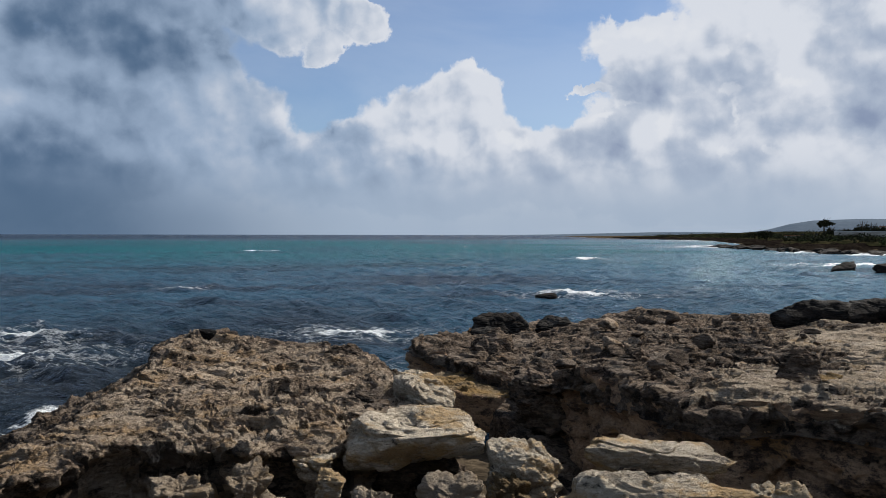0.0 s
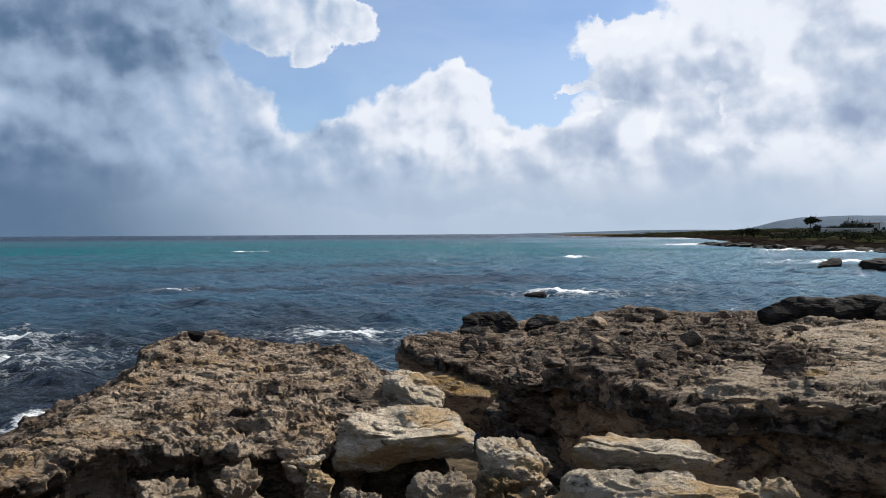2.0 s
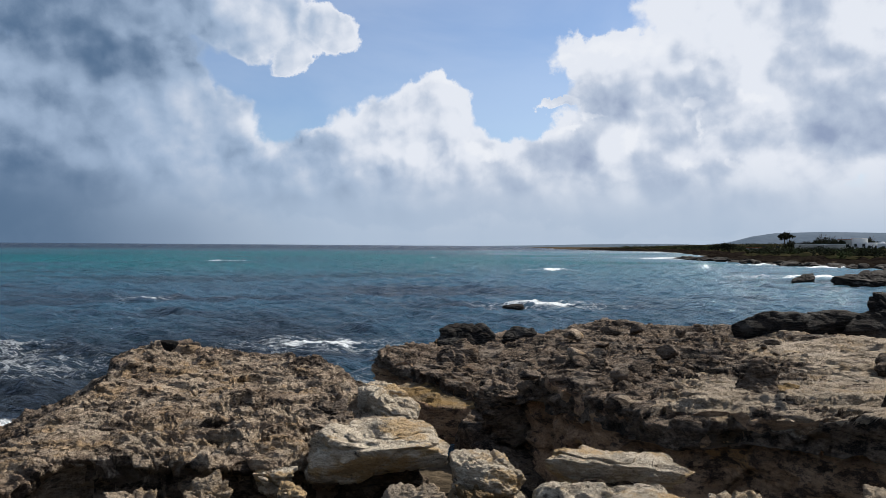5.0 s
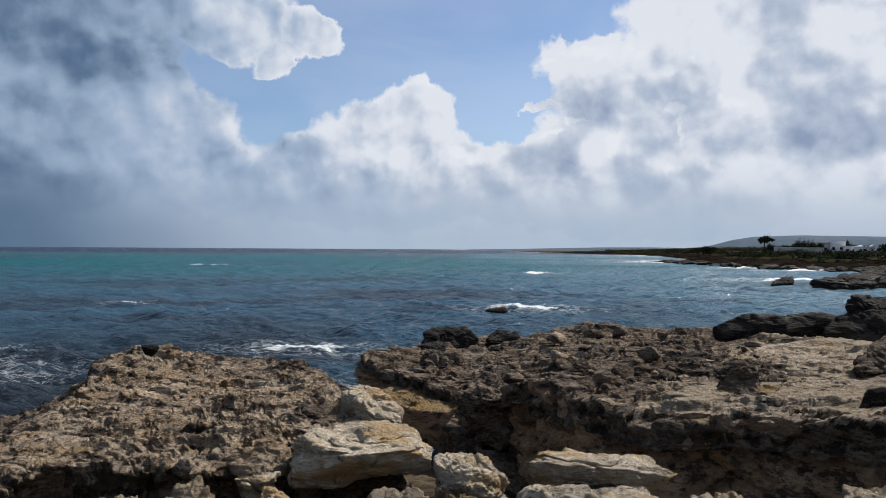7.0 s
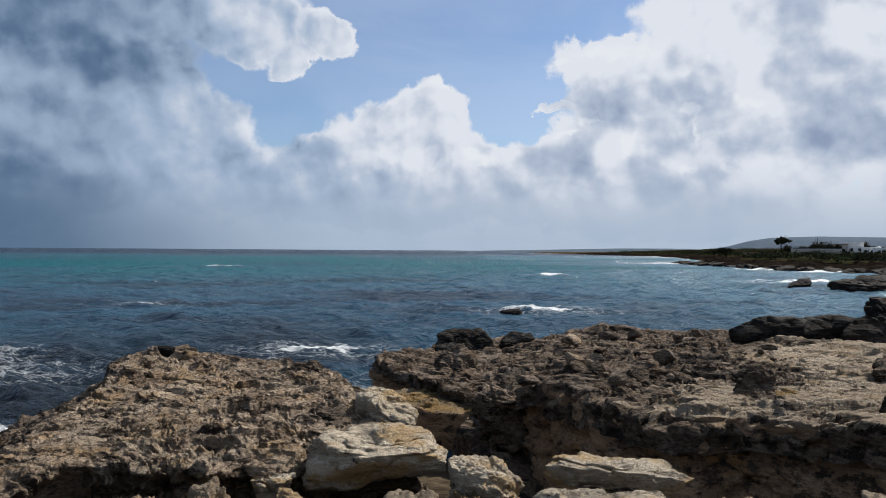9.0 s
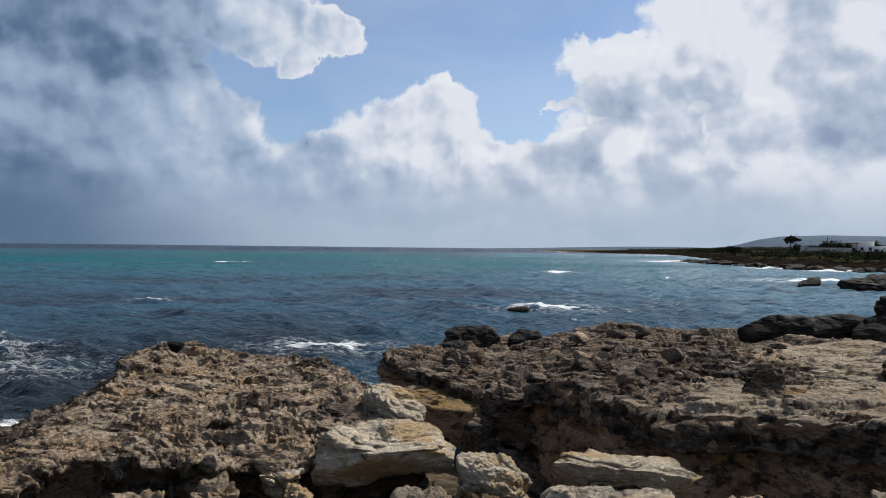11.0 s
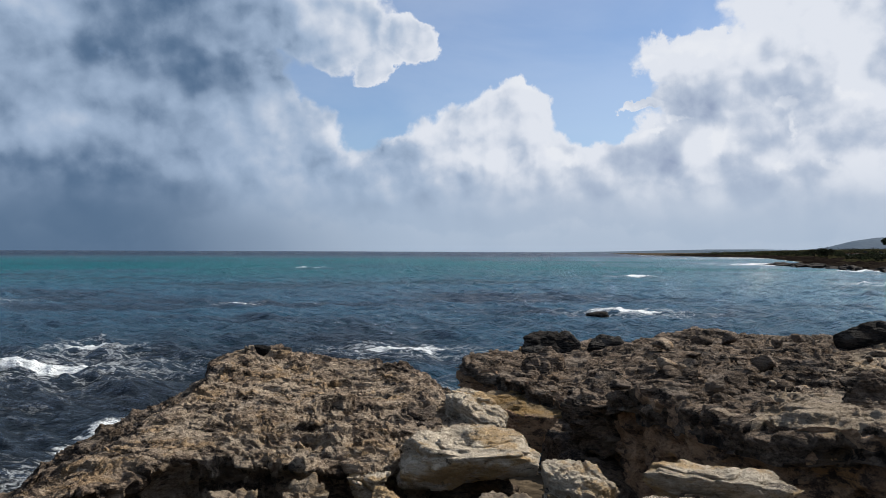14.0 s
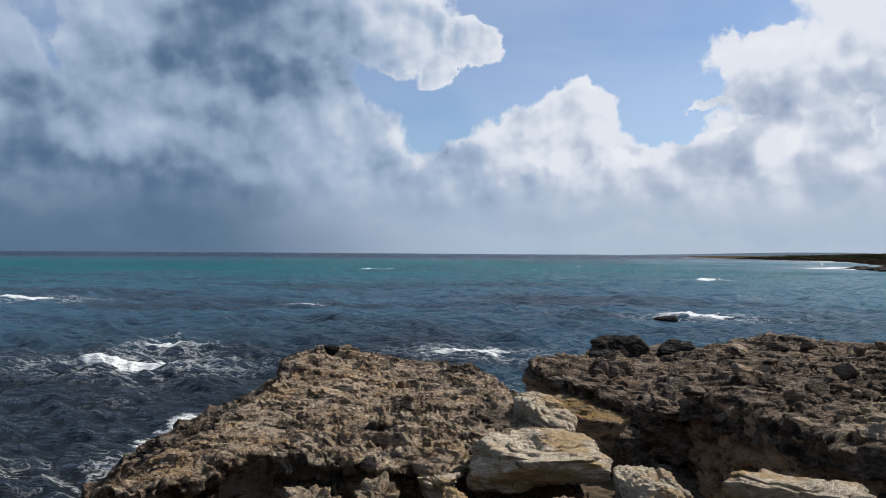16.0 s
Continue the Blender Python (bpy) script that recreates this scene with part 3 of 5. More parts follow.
    push = ledges * steep * (perlin(gx * 0.5 + seed, gy * 0.5, z * 7.0) + 0.7 * perlin(gx * 1.7, gy * 1.7 + seed, z * 15.0) + 0.5 * fbm(gx * 5, gy * 5, z * 7.0, octaves=3))
    push += overhang * steep * smooth(fall, 0.35, 0.85) - hollow * smooth(d, -edge * 1.2, -edge * 0.4) * smooth(fall, 0.97, 0.6) * smooth(y0 + 2.2 - gy, 0.0, 0.3)
    v = np.stack([gx - nx / size * push, gy - ny / size * push, z], -1)
    v[..., 0] += rough * (0.9 * perlin(gx * 3, gy * 3, z * 9 + 3) + 0.5 * perlin(gx * 8, gy * 8, z * 20))
    v[..., 1] += rough * (0.9 * perlin(gx * 3 + 40, gy * 3, z * 9) + 0.5 * perlin(gx * 8 + 40, gy * 8, z * 20))
    ob = sheet(name, v, material, keep=d > -edge * 0.75, flip=bool(fan), second=(second[0], second[1](gx, gy, d, 0.5 * mid + 2 * fbm(gx * 1.2, gy * 1.6, octaves=5, gain=0.6))) if second else None)
    return tagged(ob, label, "rock", "", kind)


def left_top(x, y):
    """The left shelf: flat, with its outer flank sloping into the water and a raised block at the tip."""
    away = -(x + 4.3) * 0.99 - (y - 6.5) * 0.14  # metres left of the line where the flank begins
    z = 1.3 + 0.1 * np.sin(x * 0.9 + 1.0) * np.sin(y * 0.8) + 0.07 * smooth(y, 7.5, 9.5)
    flank = np.clip(away, 0, 4.0) * 0.46 + 0.12 * smooth(away, 0.0, 0.8)
    tip = smooth(x + 0.497 * y, -0.06, 0.08) * smooth(y, 10.7, 11.3)
    z = np.maximum(z - flank, 0.35) * (1 - tip) + (1.25 + 0.05 * np.sin(x * 2) - 0.24 * smooth(x, -5.7, -7.0)) * tip
    return z - 0.14 * smooth(x, -1.75, -1.2) * smooth(y, 7.2, 8.0)


def right_top(x, y):
    """The right shelf: high at its near rim, falling gently out to sea."""
    calm = smooth(inward(BUFF, x, y), -0.2, 0.6)
    z = np.interp(y, [4.0, 5.5, 8.0, 10.0, 13.0, 16.0, 22.0], [2.02, 1.93, 1.75, 1.42, 1.25, 1.1, 0.82])
    z = z - 0.45 * smooth(x, 2.0, 0.2) * smooth(y, 9.0, 11.0) * smooth(y, 16.5, 13.0)
    z = z - 0.15 * smooth(x, 2.6, 1.4) * smooth(y, 10.0, 7.0)
    z = z - 0.16 * smooth(x, 2.8, 1.0) * smooth(y, 14.0, 16.0)
    z = z + 0.1 * smooth(x, 5.0, 8.0) + 0.09 * np.sin(x * 1.1 + y * 0.7) * smooth(y, 8.0, 11.0)
    # broken steps across the shelf
    step_ = fbm(x * 0.55, y * 0.8, octaves=3) * 1.4
    return z + 0.09 * (1 - 0.6 * calm) * (np.floor(step_ * 3.0) + smooth(step_ * 3.0 - np.floor(step_ * 3.0), 0.6, 1.0)) / 1.5


def ground_height(x, y):
    """Shore and sea bed: bare rock behind and below the camera, falling under the water beyond the coast."""
    d = inward(COAST, x, y)
    near = np.hypot(x, y)
    z = np.where(d > 0, 0.1 + 0.3 * smooth(d, 0, 7) + 0.006 * np.clip(d, 0, 200), np.maximum(-0.25 + 0.3 * d, -4.0))
    bay = smooth(near, 45.0, 25.0)
    floor_ = np.interp(y, [-4.0, 2.6, 3.6, 5.2, 6.5, 12.0, 14.0], [1.62, 1.55, 1.5, 0.95, 0.62, -0.15, -0.7])
    gap = smooth(x, 0.2, 0.7) * smooth(y, 4.2, 5.0)
    floor_ = floor_ - 0.45 * gap
    floor_ = floor_ - 1.4 * smooth(x, -4.6, -7.5) * smooth(y, 2.0, 6.0)
    z = z * (1 - bay) + floor_ * bay
    return z + 0.05 * fbm(x * 1.5, y * 1.5, octaves=5, gain=0.6) * smooth(near, 90, 20) + 0.5 * fbm(x * 0.05, y * 0.05, octaves=4) * smooth(near, 20, 90) * smooth(d, 0, 10)


# the ground: one sheet of rings that widen outwards
rings = np.concatenate([np.linspace(0.001, 2.2, 16), np.geomspace(2.25, 30, 150), np.geomspace(31, 2200, 130)])
turns = np.concatenate([np.linspace(-180, -60, 60, endpoint=False), np.linspace(-60, 60, 360, endpoint=False), np.linspace(60, 180, 61)])
ra, tu = np.meshgrid(rings, np.radians(turns), indexing="ij")
gx, gy = ra * np.sin(tu), ra * np.cos(tu)
gv = np.stack([gx, gy, ground_height(gx, gy)], -1)
tagged(sheet("ground", gv, SHORE, flip=True), "bare brown limestone shore sloping down under the sea", "ground", "", "structure")

# the sea
BREAKERS = [(-13.1, 17.4, 2.2, 0.55), (-14.5, 21.4, 1.2, 0.45), (-37.7, 39.8, 3.2, 0.6), (-4.6, 22.4, 1.5, 0.4), (4.4, 38.2, 2.4, 0.6), (-18.3, 40.9, 0.8, 0.35), (11.6, 95.0, 2.2, 0.8), (37.5, 79.5, 4.0, 1.0), (33.0, 77.5, 2.5, 0.8), (44.0, 66.0, 3.0, 1.0), (55.0, 186.0, 7.0, 2.5), (50.0, 190.0, 5.0, 2.0), (54.0, 131.0, 5.0, 1.5), (58.0, 117.0, 6.0, 1.2), (60.0, 210.0, 9.0, 3.0), (105.0, 390.0, 18.0, 5.0), (92.0, 770.0, 16.0, 8.0), (116.0, 450.0, 20.0, 6.0)]


def sea_waves(x, y):
    """Wave height, the lace of foam and the breaking crests."""
    r = np.hypot(x, y)
    cell = r * 0.0062
    z = np.zeros(x.shape)
    rng = np.random.default_rng(11)
    for n in range(26):
        length = 0.36 * 1.095**n
        turn = rng.normal(0.12, 0.75)
        phase, k = rng.uniform(0, 6.28), 2 * math.pi / length
        a = 0.026 * length**0.8
        s = k * (x * math.sin(turn) + y * math.cos(turn)) + phase + 1.3 * perlin(x * 0.07 / (0.2 + length * 0.06) + n, y * 0.07 / (0.2 + length * 0.06))
        shape = (1 - np.abs(np.sin(s * 0.5))) * 1.7 - 0.62
        z += a * shape * smooth(cell * 1.7, length, length * 0.55)
    patch = fbm(x * 0.06, y * 0.12, octaves=3)
    z *= 0.8 + 0.5 * patch
    crest = np.zeros(x.shape)
    for cx, cy, w, h in BREAKERS:
        bend = 0.35 * h * np.sin((x - cx) / w * 2.2) + 0.5 * h * fbm(x / w * 1.5, y / w * 1.5, octaves=3)
        e = np.exp(-(((x - cx) / w) ** 2) - ((y - cy + bend) / h) ** 2)
        crest = np.maximum(crest, e)
    z += crest * 0.22 * (1 + 0.6 * fbm(x * 2.5, y * 2.5, octaves=3))
    shore = np.maximum(np.maximum(inward(LEFT_SHELF, x, y), inward(RIGHT_SHELF, x, y)), inward(COAST, x, y))
    foam = smooth(shore, -6.0, -0.3) * np.clip(0.22 + 1.1 * fbm(x * 0.22, y * 0.3, octaves=3), 0, 1)
    for cx, cy, w, h in BREAKERS:
        foam = np.maximum(foam, 0.9 * np.exp(-(((x - cx) / (w * 1.9)) ** 2) - ((y - cy - h * 0.8) / (h * 4.5)) ** 2))
    near_shore = smooth(shore, -1.1 - 0.012 * r, -0.1) * smooth(fbm(x * 0.5, y * 0.5, octaves=3), -0.05, 0.35) * 0.75
    white = smooth(fbm(x * 0.045 + 5, y * 0.1, octaves=4), 0.52, 0.7) * smooth(r, 60, 140) * smooth(r, 2500, 600) * 0.7
    return z, foam, np.maximum(crest, np.maximum(near_shore, white))


sea_r = np.concatenate([np.geomspace(5.5, 160, 560), np.geomspace(162, 4600, 190)])
sea_t = np.concatenate([np.linspace(-110, -46, 40, endpoint=False), np.linspace(-46, 36, 620, endpoint=False), np.linspace(36, 110, 40)])
ra, tu = np.meshgrid(sea_r, np.radians(sea_t), indexing="ij")
sx, sy = ra * np.sin(tu), ra * np.cos(tu)
sz, foam, crest = sea_waves(sx, sy)
tagged(sheet("water", np.stack([sx, sy, sz], -1), WATER, attributes={"foam": foam, "crest": crest}, flip=True), "choppy blue and turquoise sea with white foam near the rocks", "sea", "", "structure")



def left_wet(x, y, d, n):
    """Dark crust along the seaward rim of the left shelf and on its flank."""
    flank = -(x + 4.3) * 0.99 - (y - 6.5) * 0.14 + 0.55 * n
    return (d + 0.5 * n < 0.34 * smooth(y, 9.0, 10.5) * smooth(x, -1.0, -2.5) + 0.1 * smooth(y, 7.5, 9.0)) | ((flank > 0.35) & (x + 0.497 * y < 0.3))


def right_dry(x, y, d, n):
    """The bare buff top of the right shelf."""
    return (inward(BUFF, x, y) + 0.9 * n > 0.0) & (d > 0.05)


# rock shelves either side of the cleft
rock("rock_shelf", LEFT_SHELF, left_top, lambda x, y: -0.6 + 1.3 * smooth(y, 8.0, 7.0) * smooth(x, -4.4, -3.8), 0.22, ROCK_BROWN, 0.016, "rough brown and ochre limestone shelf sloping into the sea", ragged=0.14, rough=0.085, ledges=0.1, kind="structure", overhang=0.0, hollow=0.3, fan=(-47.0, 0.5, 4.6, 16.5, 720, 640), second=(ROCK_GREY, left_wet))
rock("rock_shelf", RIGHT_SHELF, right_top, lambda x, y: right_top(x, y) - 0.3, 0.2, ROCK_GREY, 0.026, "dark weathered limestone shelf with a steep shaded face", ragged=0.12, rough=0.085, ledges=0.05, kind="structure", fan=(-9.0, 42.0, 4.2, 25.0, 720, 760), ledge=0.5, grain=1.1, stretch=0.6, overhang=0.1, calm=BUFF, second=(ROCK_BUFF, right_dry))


def cliff(path, top, foot, material, label, res=0.03, bulge=0.16, batter=0.1):
    """The steep face below a shelf's rim: strata and bulges along a line in plan, seen from its right-hand side."""
    pts = np.array(path, float)
    run = np.concatenate([[0], np.cumsum(np.hypot(*np.diff(pts, axis=0).T))])
    s_, h_ = np.meshgrid(np.arange(0, run[-1], res), np.linspace(0, 1, int(2.6 / res)), indexing="ij")
    x, y = np.interp(s_, run, pts[:, 0]), np.interp(s_, run, pts[:, 1])
    ahead = np.minimum(s_ + 0.3, run[-1]), np.maximum(s_ - 0.3, 0)
    tx, ty = (np.interp(ahead[0], run, pts[:, k]) - np.interp(ahead[1], run, pts[:, k]) for k in (0, 1))
    size = np.hypot(tx, ty)
    nx, ny = ty / size, -tx / size
    z = foot + (top(x, y) - 0.04 - foot) * h_
    out = bulge * (1.6 * fbm(s_ * 0.7, z * 0.9 + 7, octaves=4, gain=0.55) + 0.8 * perlin(s_ * 0.4, z * 4.0) + 0.45 * cells(s_ * 1.6, z * 3.2, 3)[0] + 0.25 * cells(s_ * 5, z * 8, 4)[0])
    out += batter * (1 - h_) + 0.05 - 0.06 * smooth(h_, 0.8, 0.98)
    v = np.stack([x + nx * out, y + ny * out, z + 0.05 * perlin(s_ * 3, z * 3)], -1)
    return tagged(sheet("rock_face", v, material, flip=True), label, "rock", "", "structure")


cliff([(13.0, 2.3), (8.0, 3.55), (6.0, 4.15), (4.4, 4.75), (3.2, 5.4), (2.78, 5.82), (2.4, 6.4), (2.05, 6.4), (1.68, 7.3), (1.28, 9.0), (0.83, 10.6), (0.38, 11.9), (-0.25, 12.85), (-0.95, 14.2), (-1.75, 15.4), (-1.2, 16.6), (-0.6, 18.2), (0.6, 19.2)][::-1], right_top, -0.6, ROCK_FACE, "steep shaded dark limestone face above the cleft")


def near_top(h, tilt_x=0.0, tilt_y=0.0, cx=0.0, cy=0.0):
    return lambda x, y: h + tilt_x * (x - cx) + tilt_y * (y - cy)


rock("rock_ledge", [(-1.4, 12.7), (-1.0, 13.6), (0.4, 13.2), (0.6, 12.0), (0.15, 11.5), (-0.5, 11.6)], near_top(0.66), -0.6, 0.14, ROCK_OCHRE, 0.02, "low ochre limestone ledge inside the dark cleft", ragged=0.08, rough=0.04, ledges=0.08, overhang=0.08, second=(ROCK_FACE, lambda x, y, d, n: d + 0.05 * n < 0.06))
rock("rock_ledge", [(0.1, 11.6), (0.7, 11.8), (1.3, 9.4), (1.3, 7.6), (0.7, 7.6), (0.4, 8.8), (-0.05, 10.6)], lambda x, y: np.interp(y, [7.5, 9.5, 11.5], [0.3, 0.45, 0.55]) - 0.3 * (x - 0.5), -0.6, 0.2, ROCK_GREY, 0.025, "dark slab leaning in the cleft", ragged=0.06, rough=0.05, ledges=0.06)

# ---- loose rocks ----
BALLS = {}


def ball(level):
    """Vertices and triangles of a fine ball of radius 1."""
    if level not in BALLS:
        bm = bmesh.new()
        bmesh.ops.create_icosphere(bm, subdivisions=level, radius=1.0)
        bm.verts.index_update()
        BALLS[level] = np.array([p.co for p in bm.verts]), np.array([[p.index for p in f.verts] for f in bm.faces], np.int32)
        bm.free()
    verts, faces = BALLS[level]
    return verts.copy(), faces


def triangles(name, v, faces, material):
    me = bpy.data.meshes.new(name)
    me.vertices.add(len(v))
    me.vertices.foreach_set("co", v.astype(np.float32).ravel())
    me.loops.add(faces.size)
    me.loops.foreach_set("vertex_index", faces.ravel())
    me.polygons.add(len(faces))
    me.polygons.foreach_set("loop_start", np.arange(0, faces.size, 3, dtype=np.int32))
    me.polygons.foreach_set("loop_total", np.full(len(faces), 3, np.int32))
    me.polygons.foreach_set("use_smooth", np.full(len(faces), True))
    me.materials.append(material)
    me.update(calc_edges=True)
    return me


def block(name, corners, material, label, seed, detail=6, hard=60.0, lumps=1.0, strata=0.02, scale=1.0, foot=None, group="boulders of the shore"):
    """An angular rock: the hull of its corners with worn edges, bedding planes, lumps and creases, narrowing down to its foot."""
    if foot is not None:
        cx, cy = (sum(p[k] for p in corners) / len(corners) for k in (0, 1))
        corners = list(corners) + [(cx + 0.78 * (x - cx), cy + 0.78 * (y - cy), foot) for x, y, z in corners]
    bm = bmesh.new()
    for p in corners:
        bm.verts.new(p)
    bmesh.ops.convex_hull(bm, input=bm.verts)
    bm.normal_update()
    pts = np.array(corners, float)
    low, high = pts.min(0), pts.max(0)
    mid = (low + high) / 2 * 0.5 + pts.mean(0) * 0.5
    n = np.array([f.normal for f in bm.faces if f.calc_area() > 1e-6])
    d = np.array([f.normal.dot(f.verts[0].co) for f in bm.faces if f.calc_area() > 1e-6]) - n @ mid
    bm.free()
    n, d = np.where(d[:, None] < 0, -n, n), np.maximum(np.abs(d), 0.01)
    v, faces = ball(detail)
    v *= (high - low) / 2
    reach = np.zeros(len(v))
    for normal, far in zip(n, d):
        reach += np.clip(v @ normal / far, 0, None) ** hard
    v /= (reach ** (1 / hard))[:, None]
    rng = np.random.default_rng(seed)
    for k in range(14):  # chips broken off the edges
        way_ = rng.normal(size=3)
        way_ /= np.linalg.norm(way_)
        reach = v @ way_
        v -= np.clip(reach - reach.max() * rng.uniform(0.8, 0.95), 0, None)[:, None] * way_ * 0.85
    u = v / scale + seed * 3.7
    bulge = sum(w * np.abs(perlin(u[:, 0] * f, u[:, 1] * f + 5 * f, u[:, 2] * f * 1.35)) for f, w in ((1.7, 0.2), (3.6, 0.14), (7.7, 0.075), (16.3, 0.04), (33.0, 0.02))) - 0.09
    bulge += 0.07 * fbm(u[:, 0] * 1.3 + 9, u[:, 1] * 1.3, u[:, 2] * 1.3, octaves=3)
    pits = smooth(perlin(u[:, 0] * 6.0, u[:, 1] * 6.0 + 31, u[:, 2] * 8.0), 0.2, 0.42)
    bulge -= 0.05 * smooth(np.abs(perlin(u[:, 0] * 1.6 + 70, u[:, 1] * 1.6, u[:, 2] * 3.0)), 0.05, 0.0)
    beds = perlin(u[:, 0] * 0.7, u[:, 1] * 0.7, u[:, 2] * 9.0) + 0.6 * perlin(u[:, 0] * 2, u[:, 1] * 2, u[:, 2] * 21.0)
    length = np.linalg.norm(v, axis=1)[:, None]
    v *= 1 + scale * (lumps * bulge - 0.06 * lumps * pits)[:, None] / length
    v[:, :2] *= 1 + scale * strata * beds[:, None] / length
    base = np.array((mid[0], mid[1], low[2]))
    ob = new(name, triangles(name, v + mid - base, faces, material))
    ob.location = base
    return tagged(ob, label, "rock", group)


def stone(name, at, size, material, label, seed, turn=0.0, tilt=0.0, cuts=7, strata=0.0, detail=4, group="loose rocks on the shelf"):
    """A loose rock: a ball cut by random planes, roughened and sunk a little into its support. at: middle of its foot; size: width, depth, height."""
    rng = np.random.default_rng(seed)
    v, faces = ball(detail + 1)
    planes = rng.normal(size=(cuts, 3))
    planes /= np.linalg.norm(planes, axis=1)[:, None]
    for p, depth in zip(planes, rng.uniform(0.42, 0.75, cuts)):
        over = np.clip(v @ p - depth, 0, None)
        v -= over[:, None] * p * 0.92
    n = fbm(v[:, 0] * 1.6 + seed, v[:, 1] * 1.6, v[:, 2] * 1.6 + 0.01, octaves=6, gain=0.66)
    v *= (1 + 0.15 * n)[:, None]
    if strata:
        layer = perlin(v[:, 0] * 0.4 + seed, v[:, 1] * 0.4, v[:, 2] * 8.0) + 0.6 * perlin(v[:, 0] * 1.5, v[:, 1] * 1.5 + seed, v[:, 2] * 15.0)
        v[:, :2] *= (1 + strata * layer)[:, None]
    v /= np.abs(v).max(0)
    v *= np.array(size) * (0.5, 0.5, 0.56)
    me = triangles(name, v, faces, material)
    ob = new(name, me)
    ob.matrix_world = pose(at[0], at[1], at[2] + size[2] * 0.42, tilt, 0, turn)
    return tagged(ob, label, "rock", group)


block("boulder", [(-0.86, 7.10, 1.57), (-0.46, 7.10, 1.53), (-0.29, 6.90, 1.51), (-0.93, 6.80, 1.54), (-1.29, 6.50, 1.51), (-1.01, 6.20, 1.48), (-0.80, 6.05, 1.45), (-0.30, 6.15, 1.50), (-0.06, 6.40, 1.44), (-0.07, 6.25, 1.41), (-1.57, 6.50, 1.11), (-1.37, 6.40, 1.03), (-1.13, 6.30, 1.19), (-0.43, 6.30, 1.24), (-0.07, 6.30, 1.27), (-1.46, 6.90, 0.98), (-0.15, 7.10, 1.16)], ROCK_PALE, "large pale buff limestone boulder with a shaded front", 1, detail=7, lumps=0.7, strata=0.012)
# added support in the recess; its dark rock colour stands in for shade
block("boulder", [(-1.2, 6.95, 1.15), (-0.3, 6.95, 1.15), (-0.25, 6.6, 1.2), (-1.2, 6.6, 1.2), (-1.2, 6.6, 0.5), (-0.2, 6.6, 0.5), (-0.3, 7.1, 0.5), (-1.2, 7.1, 0.5)], ROCK_GREY, "added support rock, coloured dark for the shade under the large pale boulder", 30)
block("boulder", [(-0.11, 6.50, 1.38), (0.12, 6.60, 1.42), (0.36, 6.50, 1.36), (0.59, 6.30, 1.26), (-0.07, 6.05, 1.31), (0.20, 5.95, 1.27), (0.41, 5.95, 1.27), (0.56, 6.05, 1.29), (-0.07, 6.10, 1.38), (-0.04, 6.60, 1.05), (0.53, 6.60, 1.06)], ROCK_PALE, "pale grey boulder at the brink of the cleft", 2, detail=7, lumps=1.0, strata=0.03, foot=0.6)
block("boulder", [(-0.05, 6.00, 1.26), (0.11, 6.05, 1.29), (0.28, 6.00, 1.26), (0.35, 5.60, 1.16), (-0.03, 5.60, 1.13), (0.15, 5.65, 1.27), (0.02, 6.20, 1.03), (0.33, 6.20, 1.04)], ROCK_OCHRE, "ochre stained rock below the pale boulders", 3, lumps=1.4, foot=0.8)
block("boulder", [(-1.50, 5.80, 1.27), (-1.46, 5.85, 1.28), (-1.36, 5.80, 1.25), (-1.22, 5.75, 1.22), (-1.25, 5.65, 1.22), (-1.43, 5.60, 1.25), (-1.36, 5.60, 1.21), (-1.41, 6.00, 1.12)], ROCK_PALE, "small pale rock beside the hollow", 4, lumps=1.2, foot=1.0)
block("boulder", [(-1.86, 6.30, 1.28), (-1.76, 6.40, 1.34), (-1.62, 6.35, 1.34), (-1.41, 6.20, 1.27), (-1.45, 6.05, 1.24), (-1.65, 6.00, 1.23), (-1.83, 6.10, 1.22), (-1.81, 6.40, 1.08), (-1.56, 6.40, 1.08)], ROCK_PALE, "rounded pale grey rock on the rim of the shelf", 5, lumps=1.4, strata=0.03, foot=1.0)
block("boulder", [(-1.09, 5.50, 1.24), (-0.99, 5.55, 1.25), (-0.76, 5.50, 1.24), (-0.78, 5.30, 1.23), (-0.99, 5.30, 1.22), (-0.97, 5.70, 1.05)], ROCK_BUFF, "low buff rock in the hollow", 6, lumps=1.4, foot=0.8)
block("boulder", [(-0.60, 5.60, 1.25), (-0.47, 5.65, 1.28), (-0.16, 5.65, 1.27), (-0.06, 5.60, 1.24), (-0.11, 5.30, 1.24), (-0.52, 5.30, 1.23), (-0.35, 5.80, 1.03)], ROCK_BUFF, "low buff rock in the hollow", 7, lumps=1.4, strata=0.04, foot=0.8)
block("boulder", [(-2.79, 5.60, 1.24), (-2.72, 5.70, 1.25), (-2.46, 5.75, 1.29), (-2.37, 5.70, 1.27), (-2.22, 5.60, 1.23), (-2.18, 5.30, 1.22), (-2.61, 5.30, 1.21), (-2.67, 5.90, 0.96)], ROCK_BUFF, "broken buff rock in front of the dark hollow", 8, lumps=1.4, strata=0.04, foot=0.8)
block("boulder", [(-2.17, 5.70, 1.25), (-2.01, 5.85, 1.29), (-1.87, 5.85, 1.31), (-1.81, 5.80, 1.27), (-1.84, 5.50, 1.24), (-2.05, 5.40, 1.23), (-2.05, 5.90, 1.00)], ROCK_BUFF, "broken buff rock in front of the dark hollow", 9, lumps=1.4, strata=0.04, foot=0.8)
